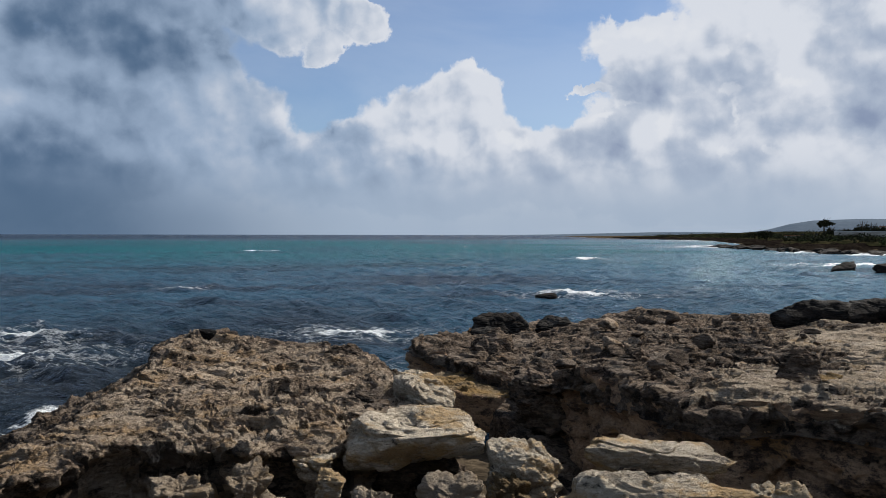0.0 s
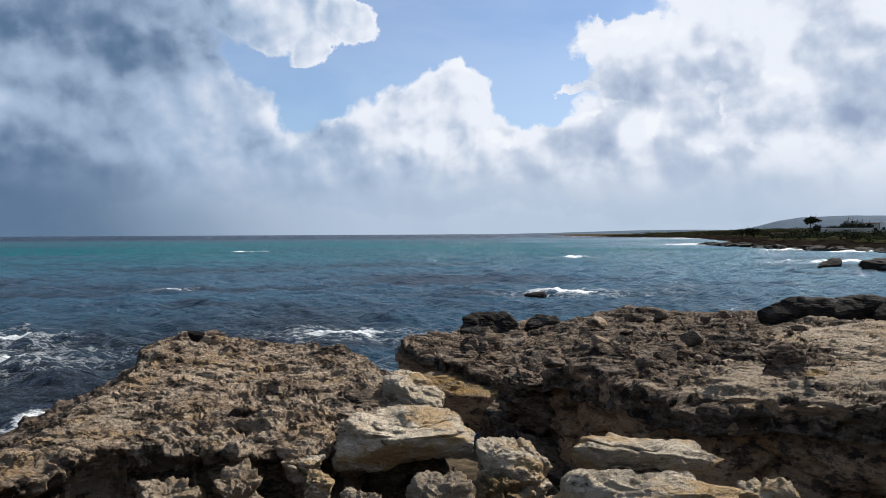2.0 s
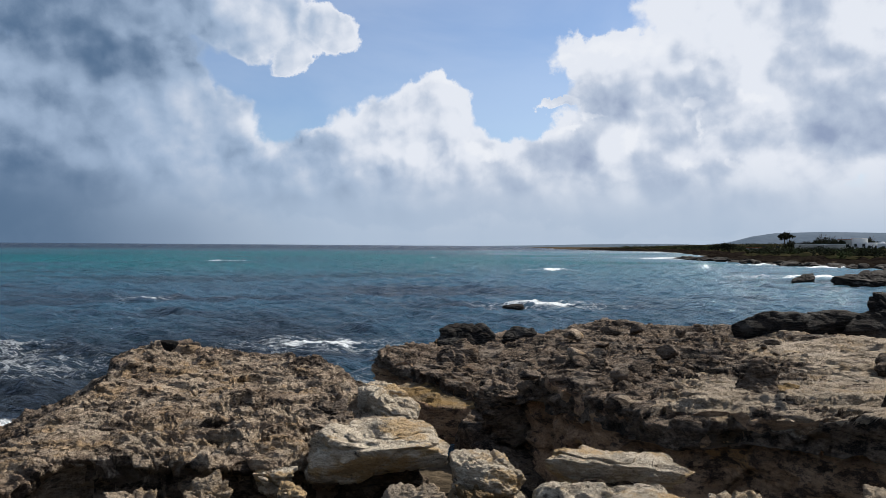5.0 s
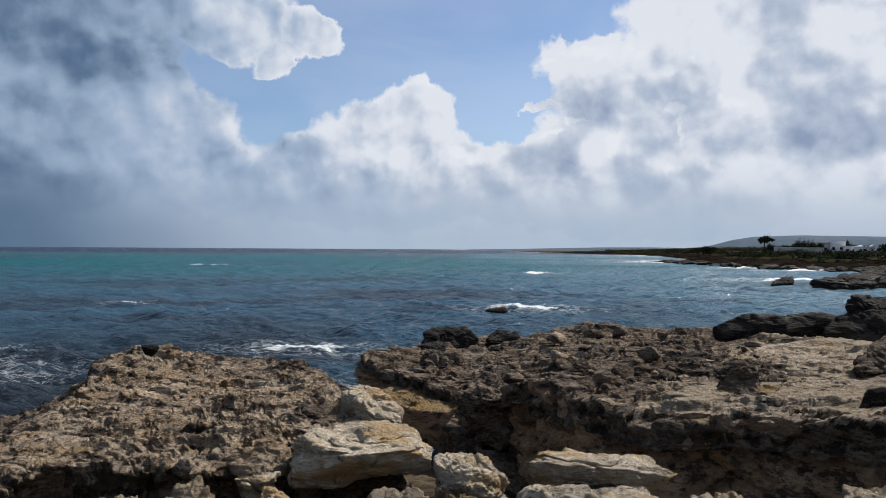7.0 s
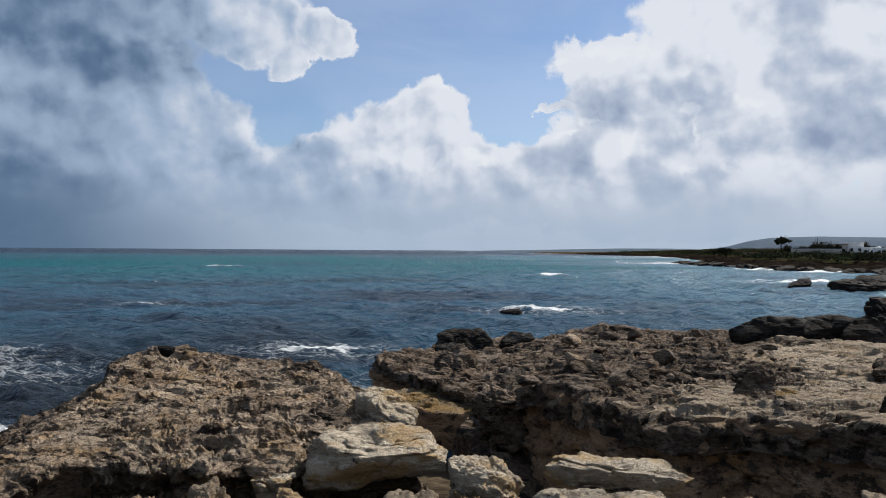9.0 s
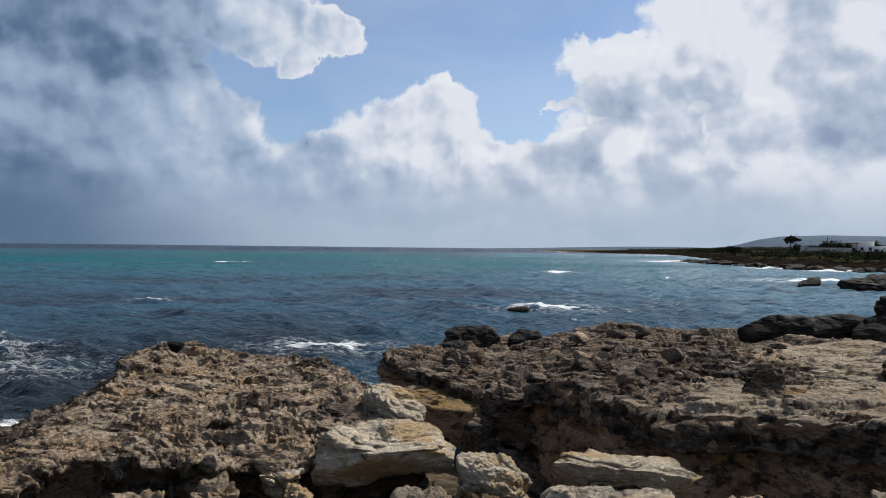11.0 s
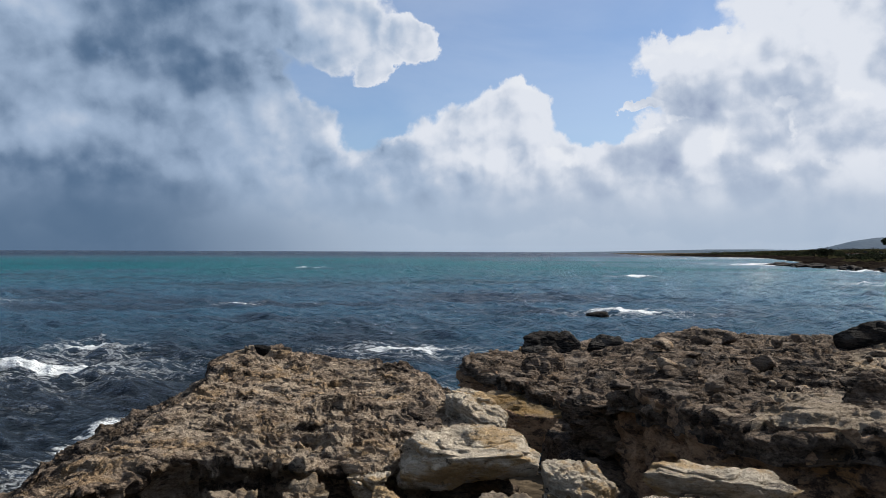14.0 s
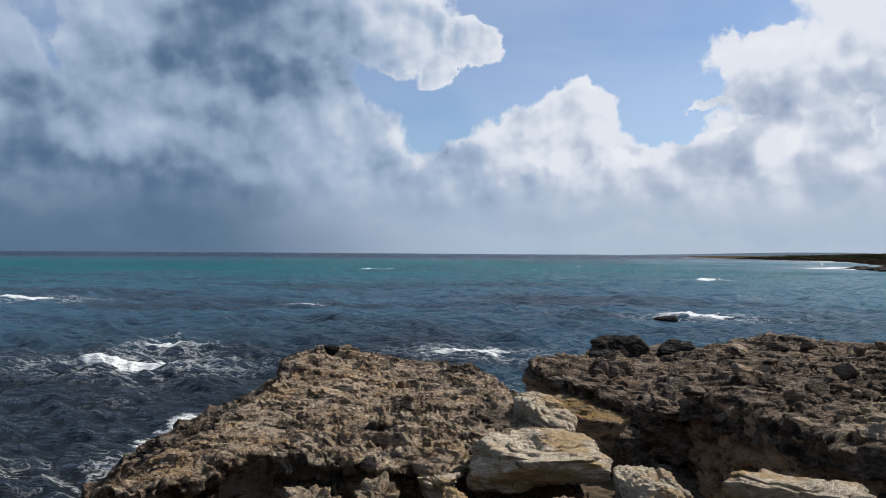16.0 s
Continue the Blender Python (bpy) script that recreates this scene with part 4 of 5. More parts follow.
block("boulder", [(0.52, 4.62, 1.82), (0.65, 4.78, 1.83), (0.80, 4.92, 1.86), (0.88, 4.92, 1.86), (1.01, 4.88, 1.82), (1.40, 4.80, 1.83), (1.49, 4.70, 1.81), (1.51, 4.50, 1.77), (0.57, 4.52, 1.86), (0.83, 4.50, 1.86), (1.03, 4.48, 1.85), (1.23, 4.46, 1.83), (1.43, 4.44, 1.79), (0.69, 4.75, 1.72), (1.02, 4.75, 1.70), (1.30, 4.70, 1.69), (1.48, 4.60, 1.69), (1.04, 4.85, 1.64)], ROCK_PALE, "pale limestone slab with a dark hollow along its front", 10, detail=7, lumps=0.7, strata=0.03, foot=1.62)
# added support under the slab, dark so that the hollow reads as shade
block("boulder", [(0.62, 4.6, 1.7), (0.9, 4.75, 1.7), (1.4, 4.6, 1.72), (1.4, 4.42, 1.72), (0.7, 4.42, 1.7), (0.62, 4.6, 0.9), (0.9, 4.78, 0.9), (1.4, 4.6, 0.9), (1.4, 4.4, 0.9), (0.7, 4.4, 0.9)], ROCK_GREY, "added support rock, coloured dark for the shade below the hollowed slab", 31)
block("boulder", [(0.24, 3.98, 1.86), (0.34, 4.08, 1.89), (0.47, 4.15, 1.91), (0.56, 4.10, 1.89), (0.87, 4.05, 1.88), (1.17, 4.00, 1.87), (1.40, 3.95, 1.88), (1.47, 3.60, 1.90), (0.39, 3.97, 1.90), (0.63, 3.92, 1.90), (0.76, 3.80, 1.91), (0.84, 3.70, 1.91), (0.24, 4.05, 1.71), (0.55, 3.97, 1.73), (0.84, 3.90, 1.76), (1.44, 3.90, 1.73)], ROCK_PALE, "flat pale limestone slab with a shaded pitted front", 11, detail=7, lumps=0.6, strata=0.015, foot=1.3)
block("boulder", [(1.35, 3.95, 1.88), (1.51, 4.00, 1.89), (1.64, 3.98, 1.89), (1.69, 3.80, 1.86), (1.33, 3.60, 1.91), (1.28, 3.70, 1.90), (1.76, 4.10, 1.71)], ROCK_PALE, "small pale rock beside the flat slab", 12, lumps=1.0, foot=1.3)
block("boulder", [(2.51, 4.60, 1.68), (2.67, 4.80, 1.69), (2.87, 4.90, 1.71), (3.13, 4.90, 1.70), (2.82, 4.40, 1.65), (2.42, 4.40, 1.64), (2.91, 4.90, 1.43)], ROCK_BUFF, "grey rock at the rim of the hollow", 13, lumps=1.0, foot=0.9)
block("boulder", [(-1.35, 9.30, 1.47), (-1.29, 9.60, 1.52), (-1.15, 9.70, 1.53), (-0.94, 9.60, 1.50), (-0.72, 9.20, 1.42), (-0.56, 8.80, 1.43), (-0.41, 8.40, 1.28), (-0.54, 8.20, 1.31), (-0.91, 8.30, 1.48), (-1.31, 8.80, 1.47), (-1.26, 8.90, 1.26), (-0.58, 9.30, 1.18)], ROCK_PALE, "rounded pale grey limestone boulder beside the cleft", 14, detail=7, lumps=0.8, strata=0.015, foot=0.5, hard=10.0, scale=1.4)
block("boulder", [(-1.90, 8.60, 1.26), (-1.80, 8.80, 1.30), (-1.31, 8.80, 1.31), (-1.23, 8.50, 1.21), (-1.25, 8.20, 1.21), (-1.74, 8.20, 1.22), (-1.59, 8.80, 1.03)], ROCK_GREY, "dark hollowed block set in the brown shelf", 15, lumps=1.2, foot=0.9)
block("boulder", [(-0.78, 17.8, 0.82), (-0.59, 18.0, 1.05), (-0.34, 18.3, 1.22), (0.4, 18.3, 1.25), (0.85, 18.1, 1.14), (0.98, 17.9, 0.94), (0.92, 17.7, 0.71), (-0.61, 17.7, 0.66), (0.27, 18.8, 0.58), (-0.25, 18.8, 1.11), (0.56, 18.8, 1.09)], ROCK_BLACK, "blocky black rock on the seaward rim", 16, lumps=0.6, strata=0.03, foot=0.5, scale=1.6)
block("boulder", [(0.95, 17.80, 0.95), (1.28, 18.10, 1.16), (1.74, 18.10, 1.16), (1.96, 17.90, 1.04), (1.86, 17.70, 0.84), (1.02, 17.70, 0.83), (1.57, 18.60, 0.95)], ROCK_BLACK, "small black rock on the seaward rim", 17, lumps=0.6, strata=0.03, foot=0.5, scale=1.4)
block("boulder", [(6.17, 16.90, 1.35), (6.25, 16.94, 1.44), (6.73, 17.06, 1.59), (7.30, 17.22, 1.82), (7.55, 17.22, 1.76), (8.49, 17.18, 1.70), (8.73, 17.06, 1.67), (7.99, 16.82, 1.31), (6.94, 16.82, 1.33), (6.48, 16.86, 1.36), (7.71, 17.30, 1.14)], ROCK_BLACK, "long dark slanting slab by the water", 18, lumps=0.25, strata=0.02, foot=0.9, scale=1.8)
block("boulder", [(8.11, 17.38, 1.72), (8.73, 17.38, 1.70), (9.29, 17.38, 1.77), (9.56, 17.30, 1.70), (9.28, 17.14, 1.57), (7.92, 17.14, 1.64), (8.77, 17.30, 1.35)], ROCK_BLACK, "long dark slanting slab by the water", 19, lumps=0.25, strata=0.02, foot=0.9, scale=1.8)
block("boulder", [(8.08, 17.06, 1.66), (8.88, 16.98, 1.61), (8.85, 16.90, 1.55), (8.00, 16.78, 1.30), (7.82, 16.78, 1.35), (8.73, 17.06, 1.22)], ROCK_BLACK, "long dark slanting slab by the water", 20, lumps=0.25, strata=0.02, foot=0.9, scale=1.8)
block("boulder", [(8.58, 16.82, 1.45), (9.19, 16.98, 1.69), (9.59, 17.06, 1.81), (10.63, 17.14, 1.88), (10.51, 16.90, 1.42), (9.66, 16.66, 1.31), (8.70, 16.66, 1.32), (9.87, 17.14, 1.16)], ROCK_BLACK, "long dark slanting slab by the water", 21, lumps=0.25, strata=0.02, foot=0.9, scale=1.8)
block("boulder", [(9.76, 17.90, 1.73), (9.99, 18.10, 1.94), (10.10, 18.20, 2.01), (11.09, 18.40, 2.14), (11.52, 18.20, 2.01), (11.14, 17.60, 1.58), (9.69, 17.60, 1.62), (10.94, 18.60, 1.48)], ROCK_BLACK, "tall dark layered rock beside the slanting slabs", 22, lumps=0.8, strata=0.04, foot=0.9, scale=1.8)
block("boulder", [(3.61, 12.22, 1.45), (3.79, 12.29, 1.53), (4.24, 12.32, 1.55), (4.46, 12.29, 1.49), (4.48, 12.18, 1.41), (4.37, 12.08, 1.31), (3.66, 12.08, 1.30), (4.11, 12.36, 1.26)], ROCK_GREY, "flat-fronted grey boulder on the shelf", 23, lumps=0.6, foot=1.1, scale=1.4)
block("boulder", [(2.80, 7.60, 1.98), (2.98, 7.75, 2.02), (3.34, 7.75, 2.04), (3.40, 7.65, 1.97), (3.36, 7.60, 1.83), (3.26, 7.55, 1.71), (2.85, 7.55, 1.68), (2.79, 7.55, 1.86), (3.22, 7.90, 1.66), (2.99, 7.95, 1.96), (3.45, 7.95, 1.96)], ROCK_GREY, "dark layered block of limestone", 24, lumps=0.8, strata=0.05, foot=1.6)
block("boulder", [(3.18, 7.35, 1.82), (3.30, 7.40, 1.84), (3.43, 7.35, 1.81), (3.27, 7.20, 1.79), (3.15, 7.20, 1.79), (3.37, 7.50, 1.75)], ROCK_OCHRE, "small flat brown stone", 25, detail=5, lumps=0.8)
block("boulder", [(1.76, 11.80, 1.38), (1.94, 11.92, 1.42), (2.40, 11.88, 1.39), (2.44, 11.80, 1.33), (2.34, 11.64, 1.26), (1.82, 11.64, 1.24), (2.13, 11.92, 1.21)], ROCK_GREY, "flat-topped grey block on the dark shelf", 26, lumps=0.8, strata=0.03, foot=1.1, scale=1.4)
block("boulder", [(2.28, 13.02, 1.31), (2.42, 13.11, 1.41), (2.59, 13.08, 1.39), (2.60, 13.02, 1.30), (2.48, 12.93, 1.22), (2.29, 12.93, 1.22), (2.46, 13.11, 1.18)], ROCK_BROWN, "square brown block on the dark shelf", 27, detail=5, lumps=0.8, foot=1.0, scale=1.4)
block("boulder", [(2.82, 13.59, 1.32), (3.02, 13.68, 1.41), (3.27, 13.65, 1.38), (3.31, 13.56, 1.29), (3.13, 13.47, 1.19), (2.84, 13.47, 1.21), (3.10, 13.68, 1.14)], ROCK_GREY, "square dark block on the shelf", 28, detail=5, lumps=0.8, foot=1.0, scale=1.4)
block("boulder", [(0.23, 10.55, 1.24), (0.42, 10.79, 1.34), (0.86, 11.03, 1.41), (1.32, 10.97, 1.40), (1.58, 10.67, 1.29), (1.69, 10.19, 1.15), (1.39, 9.89, 1.09), (0.79, 9.95, 1.11), (0.32, 10.07, 1.10), (0.20, 10.31, 1.14), (1.01, 10.79, 0.89)], ROCK_GREY, "big weathered grey hump above the cleft", 29, detail=7, lumps=1.2, strata=0.03, foot=0.4, scale=1.4)
block("boulder", [(1.98, 8.20, 1.59), (2.22, 8.50, 1.62), (2.54, 8.50, 1.63), (2.61, 8.10, 1.55), (2.54, 7.70, 1.50), (2.25, 7.50, 1.50), (1.84, 7.60, 1.51), (2.42, 8.40, 1.26)], ROCK_GREY, "weathered grey hump on the rim of the shelf", 32, lumps=1.2, strata=0.03, foot=1.1)
block("boulder", [(5.81, 10.39, 1.60), (6.00, 10.59, 1.72), (6.25, 10.79, 1.88), (6.73, 10.89, 1.99), (7.13, 10.74, 1.81), (6.81, 10.24, 1.44), (5.72, 10.24, 1.50), (6.59, 10.79, 1.37)], ROCK_GREY, "big leaning grey rock on the shelf", 33, lumps=0.8, strata=0.03, foot=1.2, scale=1.4)
block("boulder", [(-0.38, 15.22, 1.07), (-0.02, 15.42, 1.12), (0.32, 15.17, 1.02), (0.35, 14.82, 0.81), (-0.35, 14.62, 0.70), (-0.71, 14.77, 0.81), (-0.49, 15.27, 0.63)], ROCK_GREY, "dark layered rock on the rim of the cleft", 34, lumps=1.2, strata=0.05, foot=0.0, scale=1.8)
stone("boulder", (3.85, 6.3, 1.78), (0.6, 0.4, 0.3), ROCK_GREY, "dark grey rock on the pale shelf", 17, 15)
stone("stone", (-5.36, 13.0, 1.24), (0.36, 0.2, 0.2), ROCK_BLACK, "small black lump on the shelf's tip", 19, 0, 0, 12, 0.0, 3)
rubble = random.Random(21)
for k in range(46):
    y = rubble.uniform(8.5, 19.5)
    x = rubble.uniform(0.22, 0.5) * y - (0.8 if k % 2 else 1.6)
    w = rubble.choice((0.12, 0.16, 0.2, 0.28, 0.4)) * (0.7 + y / 24)
    z = float(right_top(np.array([x]), np.array([y]))[0])
    stone("stone", (x, y, z - 0.02), (w, w * rubble.uniform(0.6, 0.9), w * rubble.uniform(0.4, 0.65)), rubble.choice((ROCK_GREY, ROCK_BROWN, ROCK_GREY, ROCK_GREY)), "loose broken stone on the dark shelf", 100 + k, rubble.uniform(0, 180), 0, 9, 0.05, 2, "rubble on the dark shelf")
for k, (x, y, w) in enumerate(((-0.75, 5.75, 0.2), (-0.35, 5.6, 0.14), (-1.3, 5.6, 0.25), (-1.75, 5.75, 0.3), (0.1, 5.55, 0.22), (-2.3, 5.4, 0.2), (-0.9, 5.45, 0.16))):
    stone("stone", (x, y, 0.86), (w, w * 0.8, w * 0.6), ROCK_PALE, "small pale stone in the hollow below the boulder", 40 + k, 37 * k, 0, 6, 0.0, 3, "stones in the hollow")
stone("sea_rock", (2.6, 36.4, -0.2), (1.3, 0.8, 0.5), ROCK_BLACK, "low black rock awash in foam", 20, 0, 0, 6, 0.0, 3, "rocks in the sea")
block("sea_rock", [(29.39, 66.00, 0.34), (30.32, 66.30, 0.59), (31.06, 66.60, 0.84), (31.86, 66.60, 0.95), (31.97, 66.20, 0.56), (31.63, 65.70, 0.33), (29.61, 65.60, 0.26), (31.25, 67.00, 0.26)], ROCK_BLACK, "low black rock out in the bay", 41, detail=5, lumps=0.3, strata=0.05, scale=2.5, foot=-0.8, group="rocks in the sea")
block("sea_rock", [(30.48, 62.00, 0.58), (32.19, 62.50, 0.81), (33.67, 63.00, 1.05), (35.17, 63.50, 1.34), (37.44, 64.00, 1.64), (37.84, 63.00, 1.37), (35.11, 60.00, 0.37), (33.52, 60.50, 0.43), (31.67, 61.50, 0.51), (37.02, 65.00, 0.74)], ROCK_BLACK, "long low black rock at the end of the point", 42, lumps=0.9, strata=0.08, scale=3.0, foot=-0.8, group="rocks in the sea")
block("sea_rock", [(36.00, 65.00, 1.19), (38.09, 66.00, 1.79), (41.27, 67.00, 2.10), (46.48, 67.00, 2.35), (43.72, 63.00, 0.48), (36.37, 63.00, 0.38), (43.59, 69.00, 0.67)], ROCK_BLACK, "layered black rock at the end of the point", 43, lumps=0.9, strata=0.08, scale=3.0, foot=-0.8, group="rocks in the sea")

shore_run = [(66.0, 98.0), (66.0, 112.0), (61.0, 118.0), (56.5, 130.0), (57.0, 146.0), (60.0, 172.0), (57.5, 187.0), (62.0, 206.0)]
for k in range(80):
    u = k / 80 * (len(shore_run) - 1)
    (x0, y0), (x1, y1) = shore_run[int(u)], shore_run[int(u) + 1]
    f = u - int(u)
    w = rubble.uniform(1.6, 4.5)
    stone("sea_rock", (x0 + (x1 - x0) * f + rubble.uniform(-2.5, 3), y0 + (y1 - y0) * f + rubble.uniform(-2, 2), -0.3), (w, w * 0.8, rubble.uniform(0.7, 1.3)), ROCK_BLACK, "low black rock along the far waterline", 200 + k, rubble.uniform(0, 180), 0, 9, 0.1, 2, "rocks along the far waterline")

# ---- the far coast ----
RNG = random.Random(5)


def coast_strip():
    """The low rocky point across the bay and the heath behind it."""
    x, y = np.meshgrid(np.arange(30, 330, 1.3), np.arange(50, 700, 1.9), indexing="ij")
    d = inward(COAST, x, y)
    d = d + 4 * fbm(x * 0.05, y * 0.05, octaves=4) * smooth(np.hypot(x, y), 60, 150)
    z = -0.8 + 1.6 * smooth(d, -2, 3) + 1.0 * smooth(d, 4, 22) + 3.2 * smooth(d, 35, 150)
    z += 0.8 * fbm(x * 0.13, y * 0.13, octaves=5, gain=0.62) * smooth(d, -3, 3) + 0.8 * smooth(d, 30, 60)
    shelf = smooth(d, 60, 30)
    stepped = z + 0.35 * fbm(x * 0.4, y * 0.4, octaves=4, gain=0.6)
    part_ = stepped / 0.55 - np.floor(stepped / 0.55)
    stepped = 0.55 * (np.floor(stepped / 0.55) + smooth(part_, 0.75, 1.0)) + 0.12 * fbm(x * 0.9, y * 0.9, octaves=3)
    return x, y, d, z * (1 - shelf) + stepped * shelf


cx_, cy_, cd_, cz_ = coast_strip()
tagged(sheet("far_shelf", np.stack([cx_, cy_, cz_], -1), SHELF_FAR, keep=(cd_ > -4) & (cd_ < 40), shade_smooth=False), "low brown rock shelf across the bay", "ground", "", "structure")
tagged(sheet("heath", np.stack([cx_, cy_, cz_ + 0.1], -1), HEATH, keep=(cd_ + 9 * fbm(cx_ * 0.06, cy_ * 0.06, octaves=4) > 15) & (cd_ < 400)), "scrubby brown heath behind the shelf", "ground", "", "structure")


def ridge(name, a0, a1, dist, shape, material, label):
    """Distant land: a ridge line between two azimuths, with a slope down towards the sea."""
    a = np.linspace(a0, a1, 160)
    s = np.linspace(0, 1, 14)
    aa, ss = np.meshgrid(np.radians(a), s, indexing="ij")
    crest_ = np.interp(np.degrees(aa), *zip(*shape))
    h = crest_ * (np.sin(ss * math.pi / 2) ** 0.8) + 0.05 * crest_ * fbm(aa * 90, ss * 3, octaves=4) * np.sin(ss * math.pi)
    r = dist * (1 + 0.12 * ss)
    return tagged(sheet(name, np.stack([r * np.sin(aa), r * np.cos(aa), h - 1.0], -1), material), label, "land", "", "structure")


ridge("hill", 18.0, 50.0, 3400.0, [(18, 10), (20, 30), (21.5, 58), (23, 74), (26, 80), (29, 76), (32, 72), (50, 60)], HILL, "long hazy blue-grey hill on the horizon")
ridge("headland", -6.0, 20.0, 2600.0, [(-6, 1), (-2, 3.0), (1, 2.2), (3, 4.5), (5, 6), (8, 10), (12, 15), (16, 16), (20, 10)], HAZED_LAND, "flat hazy strip of land on the horizon")


def leaf_cloud(points, spread, count, size, rng):
    """Small leaf clumps scattered round the given points; returns vertices and faces."""
    verts, faces = [], []
    for (x, y, z), (w, h) in zip(points, spread):
        for _ in range(count):
            while True:
                u = [rng.uniform(-1, 1) for _ in range(3)]
                if 0.25 < sum(c * c for c in u) < 1:
                    break
            c = Vector((x + u[0] * w, y + u[1] * w, z + abs(u[2]) * h if h < w else z + u[2] * h))
            t1 = Vector([rng.gauss(0, 1) for _ in range(3)]).normalized() * size * rng.uniform(0.6, 1.4)
            t2 = Vector([rng.gauss(0, 1) for _ in range(3)]).normalized() * size * rng.uniform(0.6, 1.4)
            i = len(verts)
            verts += [c - t1, c + t2 * 0.6, c + t1, c - t2 * 0.6]
            faces.append((i, i + 1, i + 2, i + 3))
    return verts, faces


def mesh_of(name, verts, faces, material, parent=None):
    me = bpy.data.meshes.new(name)
    me.from_pydata([tuple(v) for v in verts], [], faces)
    me.materials.append(material)
    me.update()
    ob = new(name, me)
    ob.parent = parent
    return ob


def land_z(x, y):
    d = float(inward(COAST, np.array([x]), np.array([y]))[0])
    return -0.8 + 1.6 * float(smooth(d, -2, 3)) + 1.0 * float(smooth(d, 4, 22)) + 3.2 * float(smooth(d, 35, 150)), d


spots, spread, spots_g, spread_g = [], [], [], []
for _ in range(3600):
    a, r = RNG.uniform(6.5, 38), RNG.uniform(120, 640)
    x, y = r * math.sin(radians(a)), r * math.cos(radians(a))
    z, d = land_z(x, y)
    if d > 15:
        w = RNG.uniform(1.0, 3.0) * (0.7 + r / 500)
        if RNG.random() < 0.25:
            spots_g.append((x, y, z)), spread_g.append((w, w * 0.5))
        else:
            spots.append((x, y, z)), spread.append((w, w * RNG.uniform(0.4, 0.75)))
tagged(mesh_of("shrubs", *leaf_cloud(spots, spread, 40, 0.34, RNG), LEAF), "dark low shrubs of the heath", "shrubs", "", "stuff")
tagged(mesh_of("shrubs", *leaf_cloud(spots_g, spread_g, 40, 0.34, RNG), LEAF_GREEN), "green low shrubs of the heath", "shrubs", "", "stuff")


def at_azimuth(a, r):
    return r * math.sin(radians(a)), r * math.cos(radians(a))


def tapered(path, radii, sides=7):
    verts, faces = [], []
    for k, (p, r) in enumerate(zip(path, radii)):
        for s in range(sides):
            t = 2 * math.pi * s / sides
            verts.append((p[0] + r * math.cos(t), p[1] + r * math.sin(t), p[2]))
        if k:
            for s in range(sides):
                a, b = (k - 1) * sides, k * sides
                faces.append((a + s, a + (s + 1) % sides, b + (s + 1) % sides, b + s))
    return verts, faces


def tree(a, r, height, crown_w, crown_h, label, umbrella=False, leaves=420):
    x, y = at_azimuth(a, r)
    z = land_z(x, y)[0]
    root = new("tree")
    root.location = (x, y, z - 0.2)
    trunk_h = height * (0.72 if umbrella else 0.35)
    lean = RNG.uniform(-0.6, 0.6)
    verts, faces = tapered([(0, 0, 0), (lean * 0.3, 0, trunk_h * 0.4), (lean, 0.1, trunk_h), (lean * 1.2, 0.2, height * 0.9)], [0.32, 0.25, 0.18, 0.05])
    for k in range(5):
        t = k / 5 * 6.28 + RNG.random()
        tip = (lean + crown_w * 0.6 * math.cos(t), crown_w * 0.6 * math.sin(t), trunk_h + crown_h * RNG.uniform(0.3, 0.8))
        lv, lf = tapered([(lean, 0.1, trunk_h * 0.85), tip], [0.12, 0.04], 5)
        faces += [tuple(i + len(verts) for i in f) for f in lf]
        verts += lv
    mesh_of("trunk", verts, faces, BARK, root)
    pts, spr = [], []
    for _ in range(14):
        t, s = RNG.uniform(0, 6.28), math.sqrt(RNG.random())
        pts.append((lean + crown_w * 0.75 * s * math.cos(t), crown_w * 0.75 * s * math.sin(t), height - crown_h * (0.45 + 0.4 * RNG.random() * (0.4 if umbrella else 1) + 0.25 * s)))
        spr.append((crown_w * RNG.uniform(0.25, 0.42), crown_h * RNG.uniform(0.25, 0.4)))
    mesh_of("crown", *leaf_cloud(pts, spr, leaves // 14, 0.42, RNG), LEAF, root)
    return tagged(root, label, "tree", "trees behind the far shore")


tree(23.7, 300, 8.0, 3.6, 3.4, "umbrella pine with a bare trunk and flat dark crown", True, 900)
for a, r, h, w in ((24.9, 300, 4.6, 3.4), (25.6, 305, 5.0, 3.0), (25.2, 310, 4.2, 3.0), (27.3, 300, 6.2, 2.6), (26.0, 298, 7.6, 3.4), (26.5, 300, 7.0, 3.2), (24.1, 296, 5.2, 2.6), (20.0, 330, 5.0, 5.0), (19.2, 350, 4.2, 5.0), (29.0, 320, 6.6, 2.8), (31.5, 290, 5.0, 4.0), (33.5, 280, 5.5, 4.0)):
    tree(a, r, h, w, h * 0.75, "dense dark rounded tree beside the houses", False, 620)


def box_mesh(name, w, d, h, material, parent, at=(0, 0, 0), bevel=0.04):
    bm = bmesh.new()
    bmesh.ops.create_cube(bm, size=1.0)
    bmesh.ops.scale(bm, vec=(w, d, h), verts=bm.verts)
    bmesh.ops.translate(bm, vec=(at[0], at[1], at[2] + h / 2), verts=bm.verts)
    bmesh.ops.bevel(bm, geom=list(bm.edges), offset=bevel, segments=1, affect="EDGES")
    me = bpy.data.meshes.new(name)
    bm.to_mesh(me)
    bm.free()
    me.materials.append(material)
    ob = new(name, me)
    ob.parent = parent
    return ob


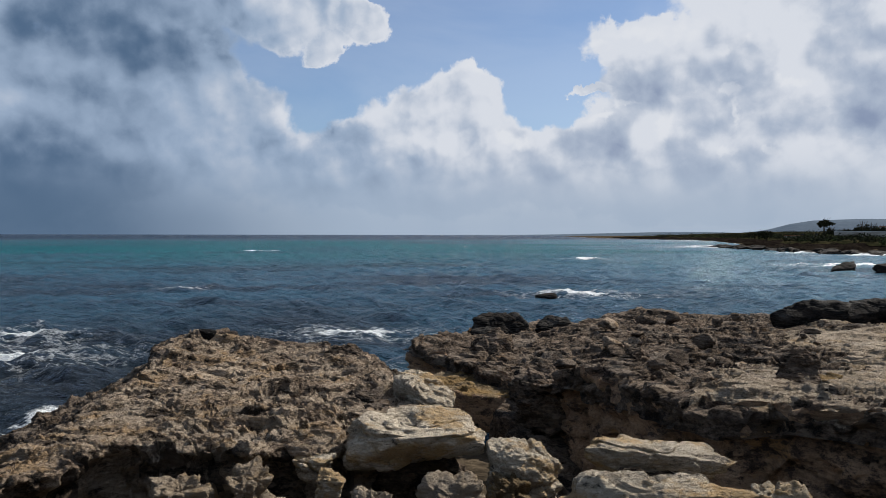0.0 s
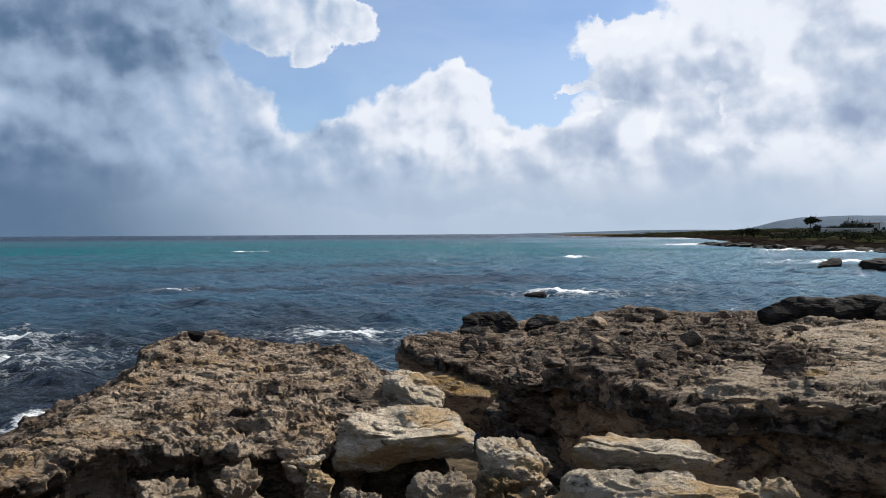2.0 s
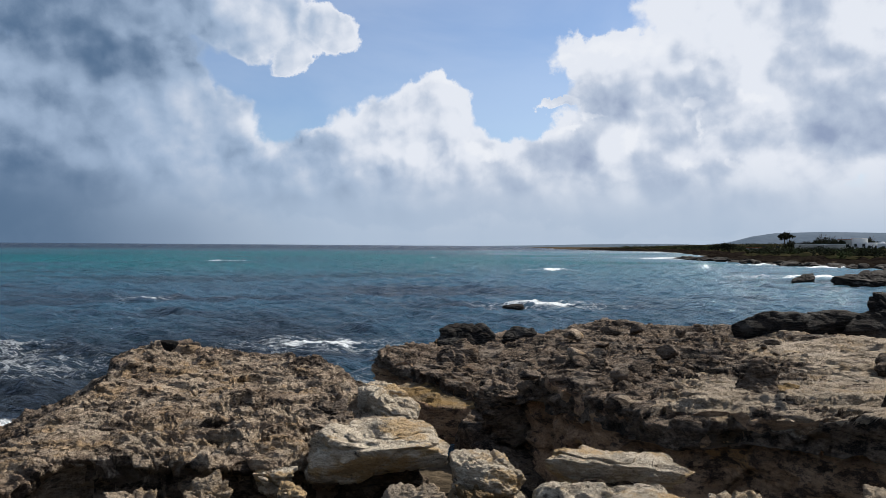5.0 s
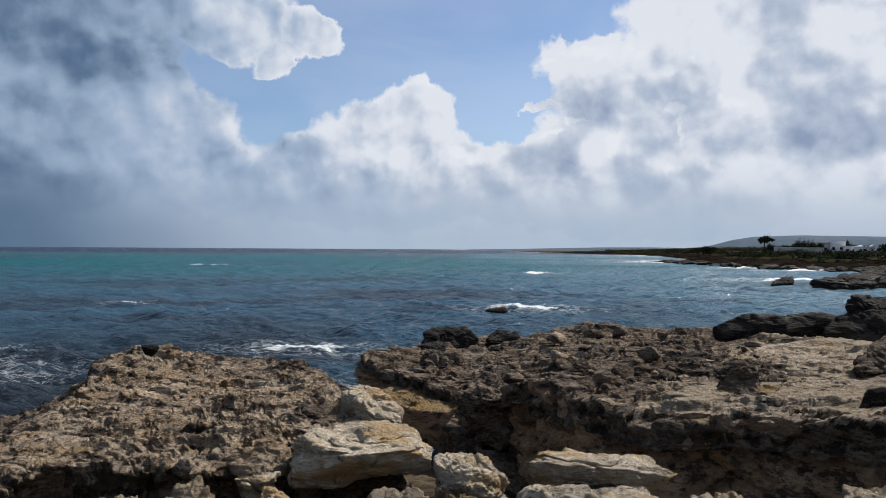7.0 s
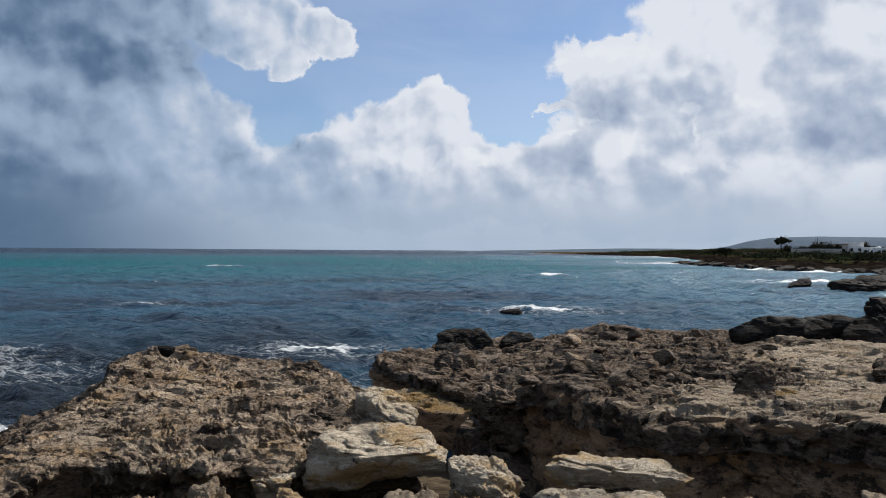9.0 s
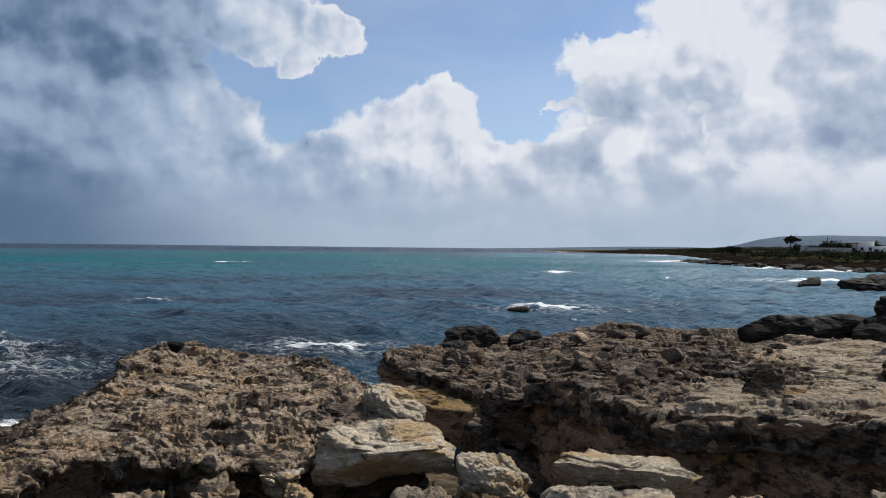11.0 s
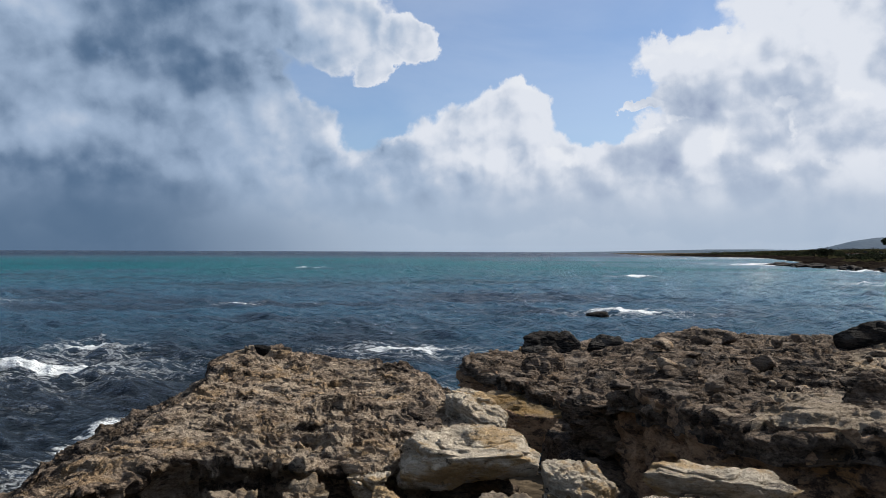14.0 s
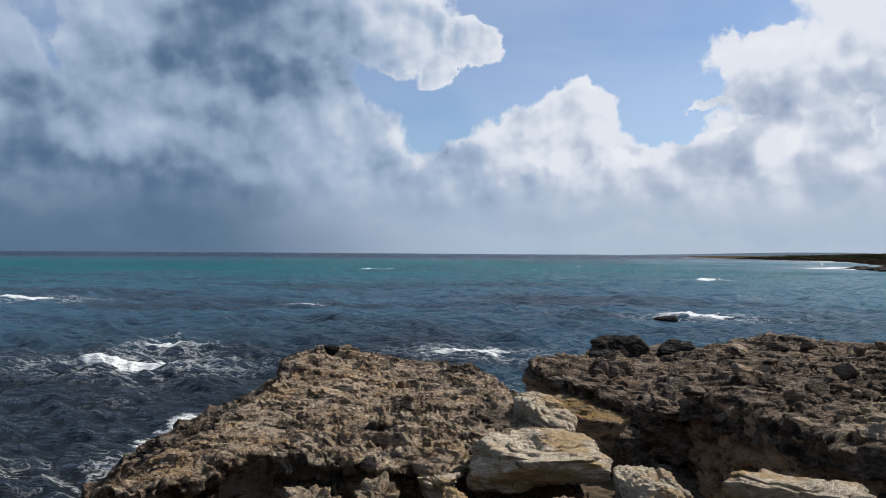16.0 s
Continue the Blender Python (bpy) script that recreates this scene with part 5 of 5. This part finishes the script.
def house(a, r, w, d, h, label, windows=2, dome=False, roof=WHITEWASH, walls=None):
    """A low whitewashed house with a flat roof and parapet, its front to the sea."""
    x, y = at_azimuth(a, r)
    root = new("house")
    root.matrix_world = pose(x, y, land_z(x, y)[0] - 0.3, 0, 0, -a + RNG.uniform(-12, 12))
    box_mesh("wall", w, d, h, walls or (WHITEWASH if h > 1.8 else PALE_WALL), root)
    box_mesh("roof", w + 0.3, d + 0.3, 0.25, roof, root, (0, 0, h + 0.002))
    for k in range(windows):
        px = (k + 0.5) / windows * w - w / 2
        win = box_mesh("window", 0.9, 0.12, 1.1, DARK_PANE, root, (px, -d / 2 - 0.03, h * 0.4), 0.02)
        box_mesh("sill", 1.1, 0.22, 0.08, WHITEWASH, win, (px, -d / 2 - 0.06, h * 0.4 - 0.1), 0.01)
    box_mesh("door", 0.95, 0.12, 2.05, DARK_PANE, root, (w * 0.36, -d / 2 - 0.03, 0.3), 0.02)
    if dome:
        bm = bmesh.new()
        bmesh.ops.create_uvsphere(bm, u_segments=24, v_segments=12, radius=w * 0.27)
        bmesh.ops.translate(bm, vec=(0, 0, h), verts=bm.verts)
        me = bpy.data.meshes.new("dome")
        bm.to_mesh(me)
        bm.free()
        me.materials.append(WHITEWASH)
        new("dome", me).parent = root
    return tagged(root, label, "house", "houses across the bay")


house(28.3, 310, 5.2, 5, 5.0, "two-storey whitewashed house among dark trees", 2)
house(27.4, 308, 4.4, 4.5, 4.6, "two-storey pale stone house beside the white one", 2, False, TERRACOTTA, PALE_WALL)
house(29.1, 305, 4.4, 4, 3.2, "low whitewashed house beside a taller one", 2)
house(29.7, 300, 3.4, 3.4, 2.8, "small white house with a domed roof", 1, True)
house(30.4, 300, 3.4, 3.4, 2.8, "small white house with a domed roof", 1, True)
house(31.2, 300, 8, 5, 3.2, "long low whitewashed house", 3)
house(21.9, 330, 8, 5, 1.5, "low house with a terracotta roof in the heath", 2, False, TERRACOTTA)
house(22.8, 320, 7, 5, 1.3, "low pale house in the heath", 2)


def garden_wall(a0, a1, r, h, label):
    x0, y0 = at_azimuth(a0, r)
    x1, y1 = at_azimuth(a1, r)
    length = math.hypot(x1 - x0, y1 - y0)
    root = new("garden_wall")
    z = land_z((x0 + x1) / 2, (y0 + y1) / 2)[0]
    root.matrix_world = pose((x0 + x1) / 2, (y0 + y1) / 2, z - 0.3, 0, 0, math.degrees(math.atan2(y1 - y0, x1 - x0)))
    box_mesh("wall", length, 0.4, h, PALE_WALL, root)
    box_mesh("coping", length + 0.1, 0.55, 0.15, WHITEWASH, root, (0, 0, h + 0.002))
    return tagged(root, label, "wall")


garden_wall(24.3, 27.5, 285, 2.9, "long pale garden wall below the trees")
